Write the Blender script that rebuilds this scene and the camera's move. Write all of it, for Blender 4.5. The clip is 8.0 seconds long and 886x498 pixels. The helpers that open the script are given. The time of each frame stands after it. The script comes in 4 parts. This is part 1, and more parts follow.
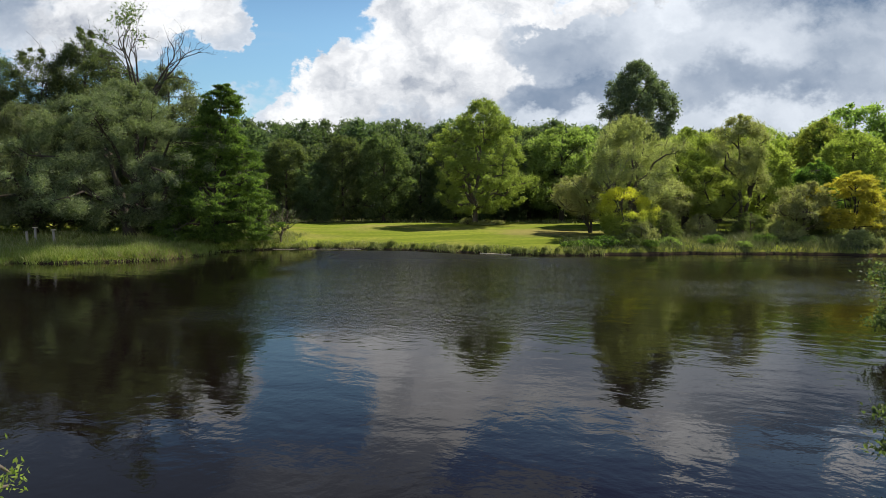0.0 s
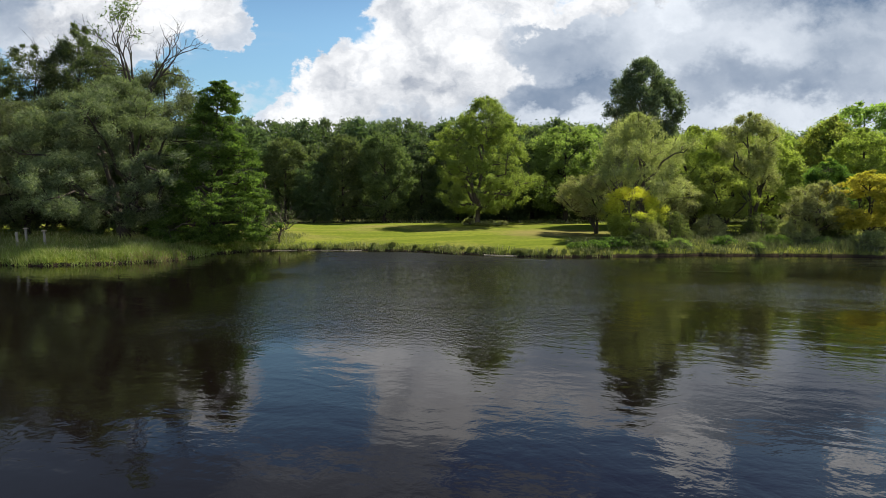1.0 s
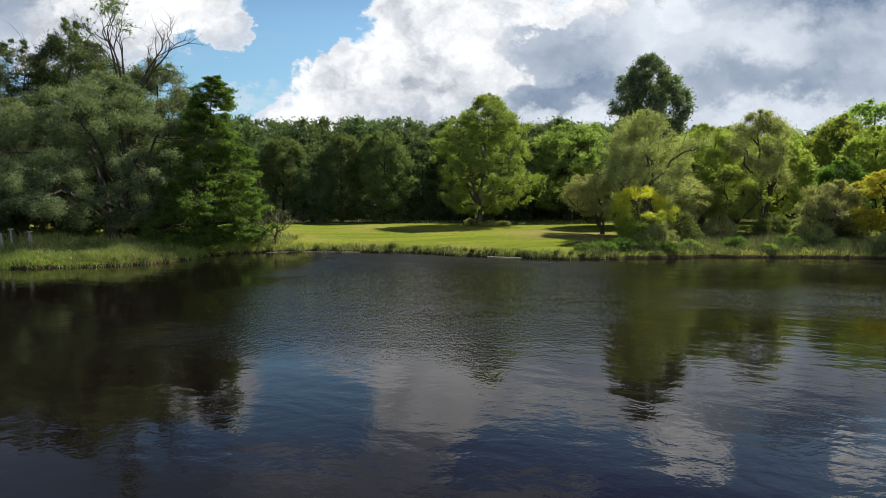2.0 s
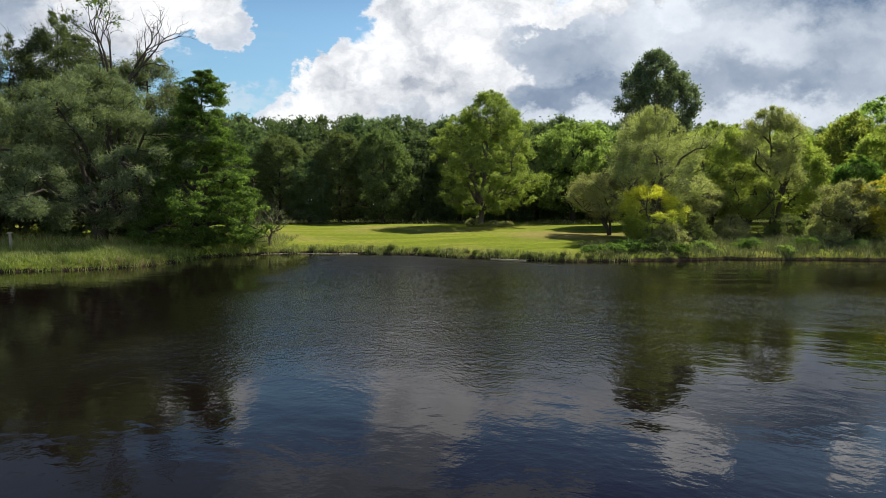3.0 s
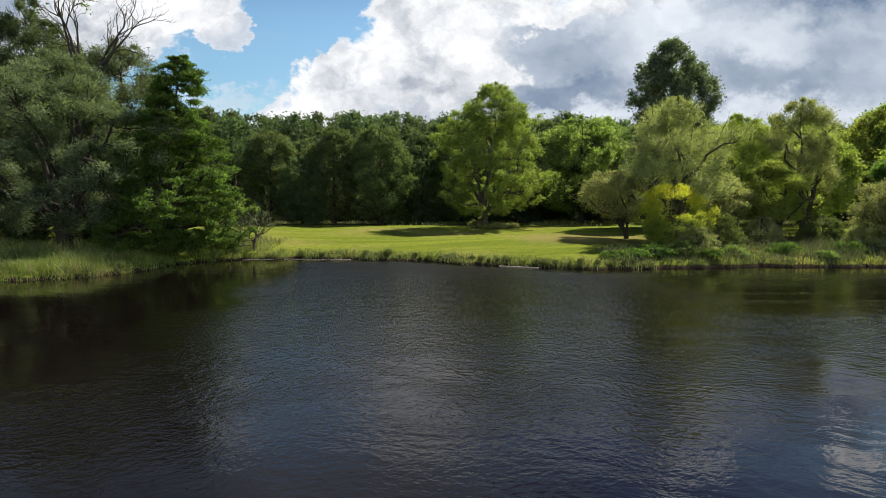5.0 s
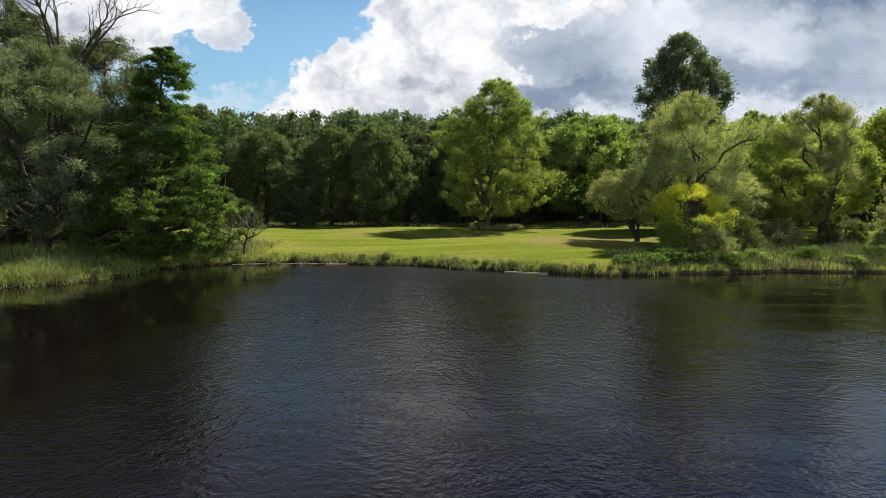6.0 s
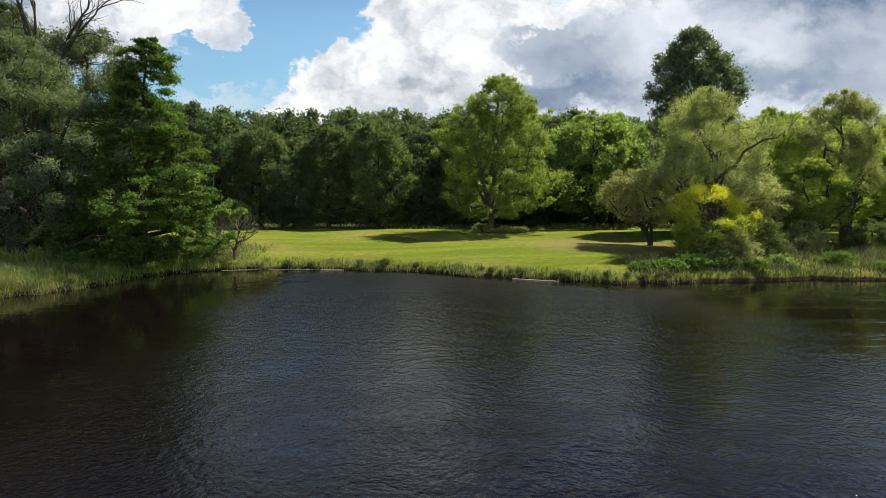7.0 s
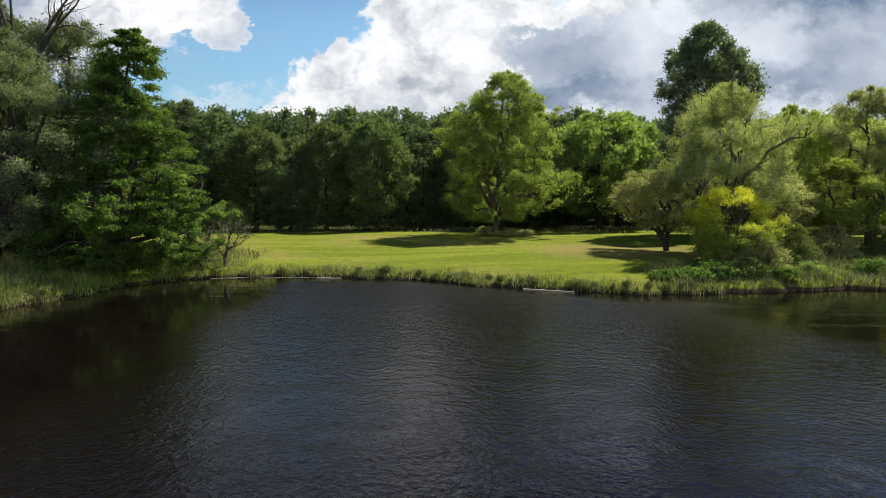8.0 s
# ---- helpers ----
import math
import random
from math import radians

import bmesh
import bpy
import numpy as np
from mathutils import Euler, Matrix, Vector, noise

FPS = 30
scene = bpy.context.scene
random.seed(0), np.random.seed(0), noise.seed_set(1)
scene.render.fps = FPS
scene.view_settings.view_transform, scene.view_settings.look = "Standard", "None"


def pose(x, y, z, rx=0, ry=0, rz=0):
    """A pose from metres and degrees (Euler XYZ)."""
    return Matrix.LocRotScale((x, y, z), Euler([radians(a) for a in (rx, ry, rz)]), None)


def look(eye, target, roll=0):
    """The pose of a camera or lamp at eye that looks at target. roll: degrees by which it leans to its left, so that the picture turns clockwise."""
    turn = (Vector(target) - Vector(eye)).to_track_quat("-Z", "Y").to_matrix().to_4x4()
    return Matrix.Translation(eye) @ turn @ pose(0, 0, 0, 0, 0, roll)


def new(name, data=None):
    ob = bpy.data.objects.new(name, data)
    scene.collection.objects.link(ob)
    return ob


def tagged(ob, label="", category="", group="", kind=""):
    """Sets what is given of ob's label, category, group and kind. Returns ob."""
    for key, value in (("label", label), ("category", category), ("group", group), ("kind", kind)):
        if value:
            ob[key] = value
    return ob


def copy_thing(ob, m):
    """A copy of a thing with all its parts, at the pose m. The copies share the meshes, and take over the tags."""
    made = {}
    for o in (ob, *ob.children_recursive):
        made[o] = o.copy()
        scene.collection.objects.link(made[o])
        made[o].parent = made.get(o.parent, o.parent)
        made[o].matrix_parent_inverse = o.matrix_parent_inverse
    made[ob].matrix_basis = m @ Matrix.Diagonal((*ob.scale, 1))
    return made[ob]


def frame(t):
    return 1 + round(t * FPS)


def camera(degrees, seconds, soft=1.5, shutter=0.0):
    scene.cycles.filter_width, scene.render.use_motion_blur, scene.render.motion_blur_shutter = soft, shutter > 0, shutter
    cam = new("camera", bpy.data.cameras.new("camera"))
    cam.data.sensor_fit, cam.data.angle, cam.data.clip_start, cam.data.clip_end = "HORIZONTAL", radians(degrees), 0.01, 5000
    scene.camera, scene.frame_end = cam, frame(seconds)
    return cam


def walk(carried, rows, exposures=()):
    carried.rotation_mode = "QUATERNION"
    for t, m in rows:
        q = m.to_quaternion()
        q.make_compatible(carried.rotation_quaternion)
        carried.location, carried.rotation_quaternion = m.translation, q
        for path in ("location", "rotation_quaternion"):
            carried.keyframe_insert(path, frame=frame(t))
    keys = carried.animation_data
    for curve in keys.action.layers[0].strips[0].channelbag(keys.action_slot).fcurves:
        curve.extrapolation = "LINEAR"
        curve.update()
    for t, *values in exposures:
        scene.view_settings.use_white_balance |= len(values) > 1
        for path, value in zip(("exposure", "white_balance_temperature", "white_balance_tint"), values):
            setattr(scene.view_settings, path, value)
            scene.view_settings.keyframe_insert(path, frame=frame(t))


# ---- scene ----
# camera ---------------------------------------------------------------
cam = camera(72.0, 8.0, soft=0.8)
METRES, EYE, TILT, LEAN, TURN = 18.0, 3.74, -3.8, 0.0, 0.0
ROWS = [
    (0.0, 0.0, 0.0, 0.0, 0.0),
    (0.5, -0.0065, 0.0383, 0.0031, 0.014),
    (1.0, -0.0119, 0.0817, 0.0062, 0.03),
    (1.5, -0.0164, 0.1297, 0.0095, 0.03),
    (3.0, -0.0264, 0.2982, 0.0208, -0.007),
    (3.5, -0.0291, 0.3610, 0.0254, -0.03),
    (4.0, -0.0319, 0.4266, 0.0305, -0.043),
    (4.5, -0.0349, 0.4944, 0.0361, -0.058),
    (6.0, -0.0469, 0.7078, 0.0574, -0.137),
    (6.5, -0.0525, 0.7808, 0.0662, -0.173),
    (7.0, -0.0593, 0.8541, 0.0759, -0.202),
    (7.5, -0.0673, 0.9273, 0.0866, -0.238),
    (8.0, -0.0768, 1.0000, 0.0985, -0.274),
]
walk(cam, [(t, pose(0, 0, EYE, TILT, LEAN, TURN) @ pose(METRES * x, METRES * y, METRES * z, 90, 0, yaw))
           for t, x, y, z, yaw in ROWS])

# world and sun ----------------------------------------------------------
SUN_AZ, SUN_EL = 44.0, 49.0      # degrees to the right of straight ahead, and above the horizon
scene.view_settings.exposure = 0.72


class Nodes:
    """Short calls for a node tree."""

    def __init__(self, tree):
        self.t = tree
        tree.nodes.clear()

    def add(self, kind, **values):
        n = self.t.nodes.new(kind)
        for k, v in values.items():
            setattr(n, k, v)
        return n

    def put(self, sock, v):
        if isinstance(v, bpy.types.NodeSocket):
            self.t.links.new(v, sock)
        else:
            sock.default_value = v

    def m(self, op, a, b=0.0, c=0.0, clamp=False):
        n = self.add("ShaderNodeMath", operation=op, use_clamp=clamp)
        for i, v in enumerate((a, b, c)):
            self.put(n.inputs[i], v)
        return n.outputs[0]

    def v(self, op, a, b=(0, 0, 0), s=1.0):
        n = self.add("ShaderNodeVectorMath", operation=op)
        self.put(n.inputs[0], a)
        self.put(n.inputs[1], b)
        if op == "SCALE":
            self.put(n.inputs["Scale"], s)
        return n.outputs["Value"] if op == "LENGTH" else n.outputs[0]

    def noise(self, vec, scale, detail=4.0, rough=0.55, out=0, kind="FBM"):
        n = self.add("ShaderNodeTexNoise", noise_type=kind)
        self.put(n.inputs["Vector"], vec)
        self.put(n.inputs["Scale"], scale)
        self.put(n.inputs["Detail"], detail)
        self.put(n.inputs["Roughness"], rough)
        return n.outputs[out]

    def step(self, v, lo, hi, a=0.0, b=1.0, smooth=True):
        n = self.add("ShaderNodeMapRange", interpolation_type="SMOOTHSTEP" if smooth else "LINEAR")
        for i, x in enumerate((v, lo, hi, a, b)):
            self.put(n.inputs[i], x)
        return n.outputs[0]

    def mix(self, f, a, b, blend="MIX"):
        n = self.add("ShaderNodeMix", data_type="RGBA", blend_type=blend)
        self.put(n.inputs[0], f)
        for sock, x in ((n.inputs[6], a), (n.inputs[7], b)):
            self.put(sock, (*x, 1) if isinstance(x, tuple) and len(x) == 3 else x)
        return n.outputs[2]


def make_world():
    w = bpy.data.worlds.new("sky")
    scene.world = w
    w.use_nodes = True
    n = Nodes(w.node_tree)
    d = n.add("ShaderNodeTexCoord").outputs["Generated"]
    sep = n.add("ShaderNodeSeparateXYZ")
    n.put(sep.inputs[0], d)
    dx, dy, dz = sep.outputs
    ahead = n.m("MAXIMUM", n.m("ABSOLUTE", dy), 0.18)
    u, v = n.m("DIVIDE", dx, ahead), n.m("DIVIDE", dz, ahead)
    flat = n.add("ShaderNodeCombineXYZ")
    n.put(flat.inputs[0], u)
    n.put(flat.inputs[1], n.m("MULTIPLY", v, 1.25))
    p = flat.outputs[0]
    # billows: the edges of the clouds are pushed about at two sizes
    w1 = n.v("SUBTRACT", n.noise(p, 5.0, 5.0, 0.6, out=1), (0.5, 0.5, 0.5))
    w2 = n.v("SUBTRACT", n.noise(p, 22.0, 5.0, 0.65, out=1), (0.5, 0.5, 0.5))
    q = n.v("ADD", n.v("SCALE", w1, s=0.17), n.v("SCALE", w2, s=0.085))
    qs = n.add("ShaderNodeSeparateXYZ")
    n.put(qs.inputs[0], q)
    uu, vv = n.m("ADD", u, qs.outputs[0]), n.m("ADD", v, qs.outputs[1])

    def blob(u0, v0, a, b, turn=0.0):
        x, y = n.m("SUBTRACT", uu, u0), n.m("SUBTRACT", vv, v0)
        if turn:
            c, s = math.cos(radians(turn)), math.sin(radians(turn))
            x, y = (n.m("ADD", n.m("MULTIPLY", x, c), n.m("MULTIPLY", y, s)),
                    n.m("SUBTRACT", n.m("MULTIPLY", y, c), n.m("MULTIPLY", x, s)))
        x, y = n.m("DIVIDE", x, a), n.m("DIVIDE", y, b)
        return n.m("SUBTRACT", 1.0, n.m("SQRT", n.m("ADD", n.m("MULTIPLY", x, x), n.m("MULTIPLY", y, y))))

    def most(blobs):
        f = blobs[0]
        for b in blobs[1:]:
            f = n.m("MAXIMUM", f, b)
        return f

    # the heaps of cloud: centre and half-size, in tangents of the angles from straight ahead
    cloud = most([blob(-0.62, 0.33, 0.22, 0.075), blob(-0.43, 0.315, 0.12, 0.055), blob(-0.345, 0.285, 0.045, 0.045),
                  blob(-0.85, 0.36, 0.3, 0.12), blob(-0.52, 0.285, 0.13, 0.055), blob(-0.54, 0.255, 0.16, 0.05), blob(-0.75, 0.5, 0.36, 0.13),
                  blob(-0.3, 0.56, 0.4, 0.15), blob(-0.05, 0.36, 0.085, 0.1, 20),
                  blob(0.06, 0.22, 0.23, 0.16), blob(-0.04, 0.32, 0.1, 0.11), blob(-0.22, 0.14, 0.12, 0.045, 12), blob(-0.06, 0.11, 0.24, 0.12), blob(-0.18, 0.21, 0.09, 0.055, 30),
                  blob(0.42, 0.2, 0.42, 0.16, 14), blob(0.15, 0.12, 0.5, 0.12), blob(0.9, 0.15, 0.5, 0.22), blob(0.69, 0.42, 0.045, 0.045),
                  blob(0.3, 0.2, 0.34, 0.19, 16), blob(0.4, 0.4, 0.085, 0.04, 16), blob(0.12, 0.5, 0.16, 0.025)])
    mask = n.step(cloud, 0.0, 0.17)
    # thin veils and the rest of the sky
    veil = n.step(n.noise(n.v("MULTIPLY", p, (1.0, 3.5, 1.0)), 2.3, 6.0, 0.6), 0.52, 0.85, 0.0, 0.4)
    streak = n.m("MULTIPLY", n.step(blob(-0.36, 0.172, 0.1, 0.02), 0.0, 0.6), 0.5)
    mask = n.m("MAXIMUM", n.m("MAXIMUM", mask, veil), streak)
    # relief of the clouds, lit from above; thin rims are bright
    r = n.v("ADD", p, n.v("SCALE", q, s=0.7))
    e1 = n.noise(r, 9.0, 6.0, 0.55)
    e2 = n.noise(n.v("ADD", r, (0.015, 0.035, 0)), 9.0, 6.0, 0.55)
    relief = n.m("SUBTRACT", e1, e2)
    soft = n.m("SUBTRACT", n.noise(n.v("ADD", p, n.v("SCALE", w1, s=0.12)), 4.5, 4.0, 0.5), 0.5)
    # white heaps in front
    front = most([blob(-0.03, 0.25, 0.15, 0.13), blob(0.07, 0.35, 0.13, 0.04), blob(0.07, 0.21, 0.07, 0.06), blob(-0.18, 0.15, 0.12, 0.05, 12), blob(-0.5, 0.31, 0.2, 0.08),
                  blob(-0.19, 0.21, 0.08, 0.05, 30), blob(0.24, 0.345, 0.2, 0.035, 16), blob(0.41, 0.405, 0.085, 0.035, 16),
                  blob(0.69, 0.42, 0.045, 0.045)])
    white = n.m("ADD", 0.84, n.m("MULTIPLY", relief, 2.0))
    for w, lo, hi, b in ((0.3, -0.2, 0.6, blob(0.0, 0.165, 0.13, 0.05)), (0.22, -0.2, 0.6, blob(-0.03, 0.24, 0.05, 0.03)), (0.25, -0.2, 0.6, blob(-0.62, 0.29, 0.16, 0.06))):
        white = n.m("SUBTRACT", white, n.m("MULTIPLY", n.step(b, lo, hi), w))
    # grey layers behind
    dull = n.m("ADD", n.m("ADD", 0.56, n.m("MULTIPLY", soft, 0.75)), n.m("MULTIPLY", relief, 0.35))
    for w, lo, hi, b in ((0.2, -0.3, 0.6, blob(0.2, 0.21, 0.13, 0.12)), (0.25, -0.1, 0.6, blob(0.21, 0.175, 0.12, 0.04)),
                         (0.26, -0.2, 0.6, blob(0.49, 0.2, 0.2, 0.045, -2)), (0.3, -0.3, 0.6, blob(0.66, 0.325, 0.26, 0.05, -6)), (0.16, -0.3, 0.6, blob(0.72, 0.22, 0.2, 0.07)),
                         (-0.12, -0.2, 0.6, blob(0.5, 0.145, 0.3, 0.03)), (-0.24, -0.2, 0.6, blob(0.2, 0.138, 0.12, 0.022)), (-0.26, -0.2, 0.6, blob(0.37, 0.34, 0.05, 0.04)), (-0.22, -0.1, 0.6, blob(0.22, 0.31, 0.05, 0.04, 40)), (-0.2, -0.2, 0.6, blob(0.31, 0.27, 0.08, 0.1)), (0.6, -0.2, 0.4, blob(0.66, 0.44, 0.3, 0.12)),
                         (0.34, -0.3, 0.5, blob(-0.25, 0.52, 0.55, 0.16)), (0.5, -0.3, 0.5, blob(-0.72, 0.46, 0.4, 0.12)), (0.2, -0.2, 0.6, blob(-0.75, 0.3, 0.15, 0.07))):
        dull = n.m("SUBTRACT", dull, n.m("MULTIPLY", n.step(b, lo, hi), w))
    fm = n.step(front, 0.0, 0.3)
    rim = n.step(cloud, 0.05, 0.4, 0.16, 0.0)
    col = n.mix(fm, n.mix(n.m("ADD", dull, rim, clamp=True), (0.098, 0.144, 0.218), (0.58, 0.612, 0.655)),
                n.mix(n.m("ADD", white, rim, clamp=True), (0.12, 0.153, 0.213), (0.61, 0.617, 0.63)))
    # heaps high up, nearer to the sun, shine brighter
    col = n.v("SCALE", col, s=n.m("ADD", 1.0, n.m("MULTIPLY", n.m("MULTIPLY", n.step(v, 0.335, 0.4, 0.0, 0.75), n.step(u, 0.0, 0.2)), fm)))
    # unseen sunlit clouds behind the camera, brightened as added fill light
    col = n.v("SCALE", col, s=n.step(dy, -0.35, 0.25, 2.8, 1.0))
    sky = n.add("ShaderNodeTexSky", sky_type="NISHITA", sun_disc=False, sun_elevation=radians(SUN_EL),
                sun_rotation=radians(SUN_AZ), air_density=1.2, dust_density=0.8, ozone_density=1.5)
    blue = n.v("MULTIPLY", sky.outputs[0], (0.0575, 0.074, 0.079))
    # the blue deepens towards the zenith
    blue = n.mix(n.step(dz, 0.25, 0.5), blue, n.v("MULTIPLY", blue, (0.24, 0.27, 0.48)))
    out = n.mix(mask, blue, col)
    bg = n.add("ShaderNodeBackground")
    n.put(bg.inputs[0], out)
    n.put(bg.inputs[1], 1.0)
    n.put(n.add("ShaderNodeOutputWorld").inputs[0], bg.outputs[0])


make_world()
sun = new("sun", bpy.data.lights.new("sun", "SUN"))
sun.data.energy, sun.data.angle, sun.data.color = 5.0, radians(0.6), (1.0, 0.94, 0.84)
_a, _e = radians(SUN_AZ), radians(SUN_EL)
sun.matrix_world = look((0, 0, 60), (-math.sin(_a) * math.cos(_e), -math.cos(_a) * math.cos(_e), 60 - math.sin(_e)))


# materials ------------------------------------------------------------
def material(name):
    m = bpy.data.materials.new(name)
    m.use_nodes = True
    return m, Nodes(m.node_tree)


def finish(n, shader):
    o = n.add("ShaderNodeOutputMaterial")
    n.put(o.inputs[0], shader)


def principled(n, color, rough=0.6, spec=0.3, normal=None, **more):
    b = n.add("ShaderNodeBsdfPrincipled")
    n.put(b.inputs["Base Color"], (*color, 1) if isinstance(color, tuple) else color)
    n.put(b.inputs["Roughness"], rough)
    n.put(b.inputs["Specular IOR Level"], spec)
    if normal is not None:
        n.put(b.inputs["Normal"], normal)
    for k, v in more.items():
        n.put(b.inputs[k], v)
    return b.outputs[0]


def bump(n, height, strength, distance):
    b = n.add("ShaderNodeBump")
    n.put(b.inputs["Strength"], strength)
    n.put(b.inputs["Distance"], distance)
    n.put(b.inputs["Height"], height)
    return b.outputs[0]


def leaf_material(name, dark, light, tip=None, through_light=0.4, rough=0.5, tip_z=(0, 1)):
    """Leaves: colour varies from leaf to leaf, in clumps over the crown, and from tree to tree; light shines through."""
    m, n = material(name)
    g = n.add("ShaderNodeNewGeometry")
    isl = g.outputs["Random Per Island"]
    obj = n.add("ShaderNodeObjectInfo").outputs["Random"]
    pos = n.add("ShaderNodeTexCoord").outputs["Object"]
    clump = n.noise(pos, 0.7, 3.0, 0.6)
    f = n.m("ADD", n.m("MULTIPLY", isl, 0.75), n.m("MULTIPLY", n.m("SUBTRACT", clump, 0.4), 1.0), clamp=True)
    c = n.mix(f, dark, light)
    if tip:
        z = n.add("ShaderNodeSeparateXYZ")
        n.put(z.inputs[0], pos)
        k = n.m("MULTIPLY", n.step(n.m("ADD", z.outputs[2], n.m("MULTIPLY", n.m("SUBTRACT", clump, 0.5), 3.0)), *tip_z), n.m("ADD", 0.55, n.m("MULTIPLY", isl, 0.45)))
        c = n.mix(k, c, tip)
    h = n.add("ShaderNodeHueSaturation")
    n.put(h.inputs["Hue"], n.m("ADD", 0.485, n.m("MULTIPLY", obj, 0.03)))
    n.put(h.inputs["Saturation"], 1.0)
    n.put(h.inputs["Value"], n.m("ADD", 0.85, n.m("MULTIPLY", obj, 0.3)))
    n.put(h.inputs["Color"], c)
    c = h.outputs[0]
    b = principled(n, c, 0.6, 0.12)
    tr = n.add("ShaderNodeBsdfTranslucent")
    n.put(tr.inputs[0], n.mix(1.0, c, (1.3, 1.5, 0.7), "MULTIPLY"))
    mx = n.add("ShaderNodeMixShader")
    n.put(mx.inputs[0], through_light)
    n.put(mx.inputs[1], b)
    n.put(mx.inputs[2], tr.outputs[0])
    finish(n, mx.outputs[0])
    return m


def bark_material(name, a, b, scale=6.0):
    m, n = material(name)
    pos = n.add("ShaderNodeTexCoord").outputs["Object"]
    st = n.v("MULTIPLY", pos, (1.0, 1.0, 0.2))
    f = n.noise(st, scale, 6.0, 0.65)
    moss = n.step(n.noise(pos, 1.3, 3.0), 0.5, 0.75)
    c = n.mix(moss, n.mix(f, a, b), (0.06, 0.075, 0.03))
    finish(n, principled(n, c, 0.9, 0.1, bump(n, f, 0.6, 0.03)))
    return m


LEAF_WILLOW = leaf_material("willow_leaves", (0.062, 0.078, 0.044), (0.235, 0.26, 0.15), through_light=0.45)
LEAF_ALDER = leaf_material("alder_leaves", (0.04, 0.068, 0.02), (0.16, 0.235, 0.05), through_light=0.55)
LEAF_WOOD = leaf_material("wood_leaves", (0.05, 0.073, 0.042), (0.145, 0.185, 0.08), through_light=0.45)
# lighter copy of the wood leaves: sunlight on the front crowns as colour
LEAF_WOOD_LIT = leaf_material("lit_wood_leaves", (0.062, 0.086, 0.042), (0.18, 0.22, 0.085), through_light=0.48)
LEAF_FRESH = leaf_material("fresh_leaves", (0.12, 0.16, 0.055), (0.285, 0.36, 0.105), through_light=0.55)
LEAF_LIME = leaf_material("lime_leaves", (0.125, 0.15, 0.04), (0.31, 0.34, 0.1), through_light=0.6)
LEAF_POPLAR = leaf_material("poplar_leaves", (0.07, 0.088, 0.06), (0.18, 0.205, 0.12), through_light=0.42)
LEAF_BRIGHT = leaf_material("bright_leaves", (0.155, 0.185, 0.045), (0.385, 0.425, 0.11), through_light=0.55)
LEAF_SALLOW = leaf_material("sallow_leaves", (0.16, 0.158, 0.068), (0.4, 0.385, 0.19), through_light=0.5)
LEAF_GOLD = leaf_material("golden_leaves", (0.3, 0.27, 0.04), (0.58, 0.49, 0.08), through_light=0.5)
LEAF_SHRUB = leaf_material("flowering_shrub_leaves", (0.15, 0.165, 0.035), (0.34, 0.35, 0.08), (0.6, 0.48, 0.05), 0.5, tip_z=(1.0, 4.6))
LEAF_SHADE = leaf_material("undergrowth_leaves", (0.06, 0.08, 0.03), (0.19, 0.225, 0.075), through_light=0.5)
# leaf colour darkened to carry shade, for the west grove and overhanging bushes
LEAF_BACK = leaf_material("shade_darkened_leaves", (0.042, 0.056, 0.028), (0.15, 0.175, 0.075), through_light=0.45)
BARK = bark_material("bark", (0.05, 0.04, 0.03), (0.16, 0.13, 0.1))
BARK_DARK = bark_material("dark_bark", (0.025, 0.02, 0.016), (0.08, 0.065, 0.05))
BARK_GREY = bark_material("grey_bark", (0.14, 0.12, 0.1), (0.3, 0.28, 0.25))


def grass_material(name, a, b, dry):
    m, n = material(name)
    g = n.add("ShaderNodeNewGeometry")
    isl = g.outputs["Random Per Island"]
    pos = g.outputs["Position"]
    f = n.m("ADD", n.m("MULTIPLY", isl, 0.5), n.m("SUBTRACT", n.noise(pos, 0.35, 3.0), 0.25), clamp=True)
    c = n.mix(f, a, b)
    c = n.mix(n.step(isl, 0.7, 1.0, 0.0, 0.7), c, dry)
    sh = principled(n, c, 0.55, 0.25)
    tr = n.add("ShaderNodeBsdfTranslucent")
    n.put(tr.inputs[0], c)
    mx = n.add("ShaderNodeMixShader")
    n.put(mx.inputs[0], 0.35)
    n.put(mx.inputs[1], sh)
    n.put(mx.inputs[2], tr.outputs[0])
    finish(n, mx.outputs[0])
    return m


# east bank grass, with the bank's shade put into its colour
SHADED_GRASS = grass_material("shaded_grass", (0.05, 0.066, 0.025), (0.15, 0.175, 0.052), (0.27, 0.255, 0.14))
# greener grass, its colour also raised for the sunlit strip by the water
SUNLIT_GRASS = grass_material("sunlit_grass", (0.125, 0.18, 0.03), (0.28, 0.35, 0.06), (0.38, 0.36, 0.15))
TALL_GRASS = grass_material("tall_grass", (0.11, 0.135, 0.035), (0.25, 0.29, 0.075), (0.42, 0.37, 0.2))
RUSH = grass_material("rushes", (0.085, 0.11, 0.025), (0.18, 0.21, 0.05), (0.2, 0.19, 0.08))


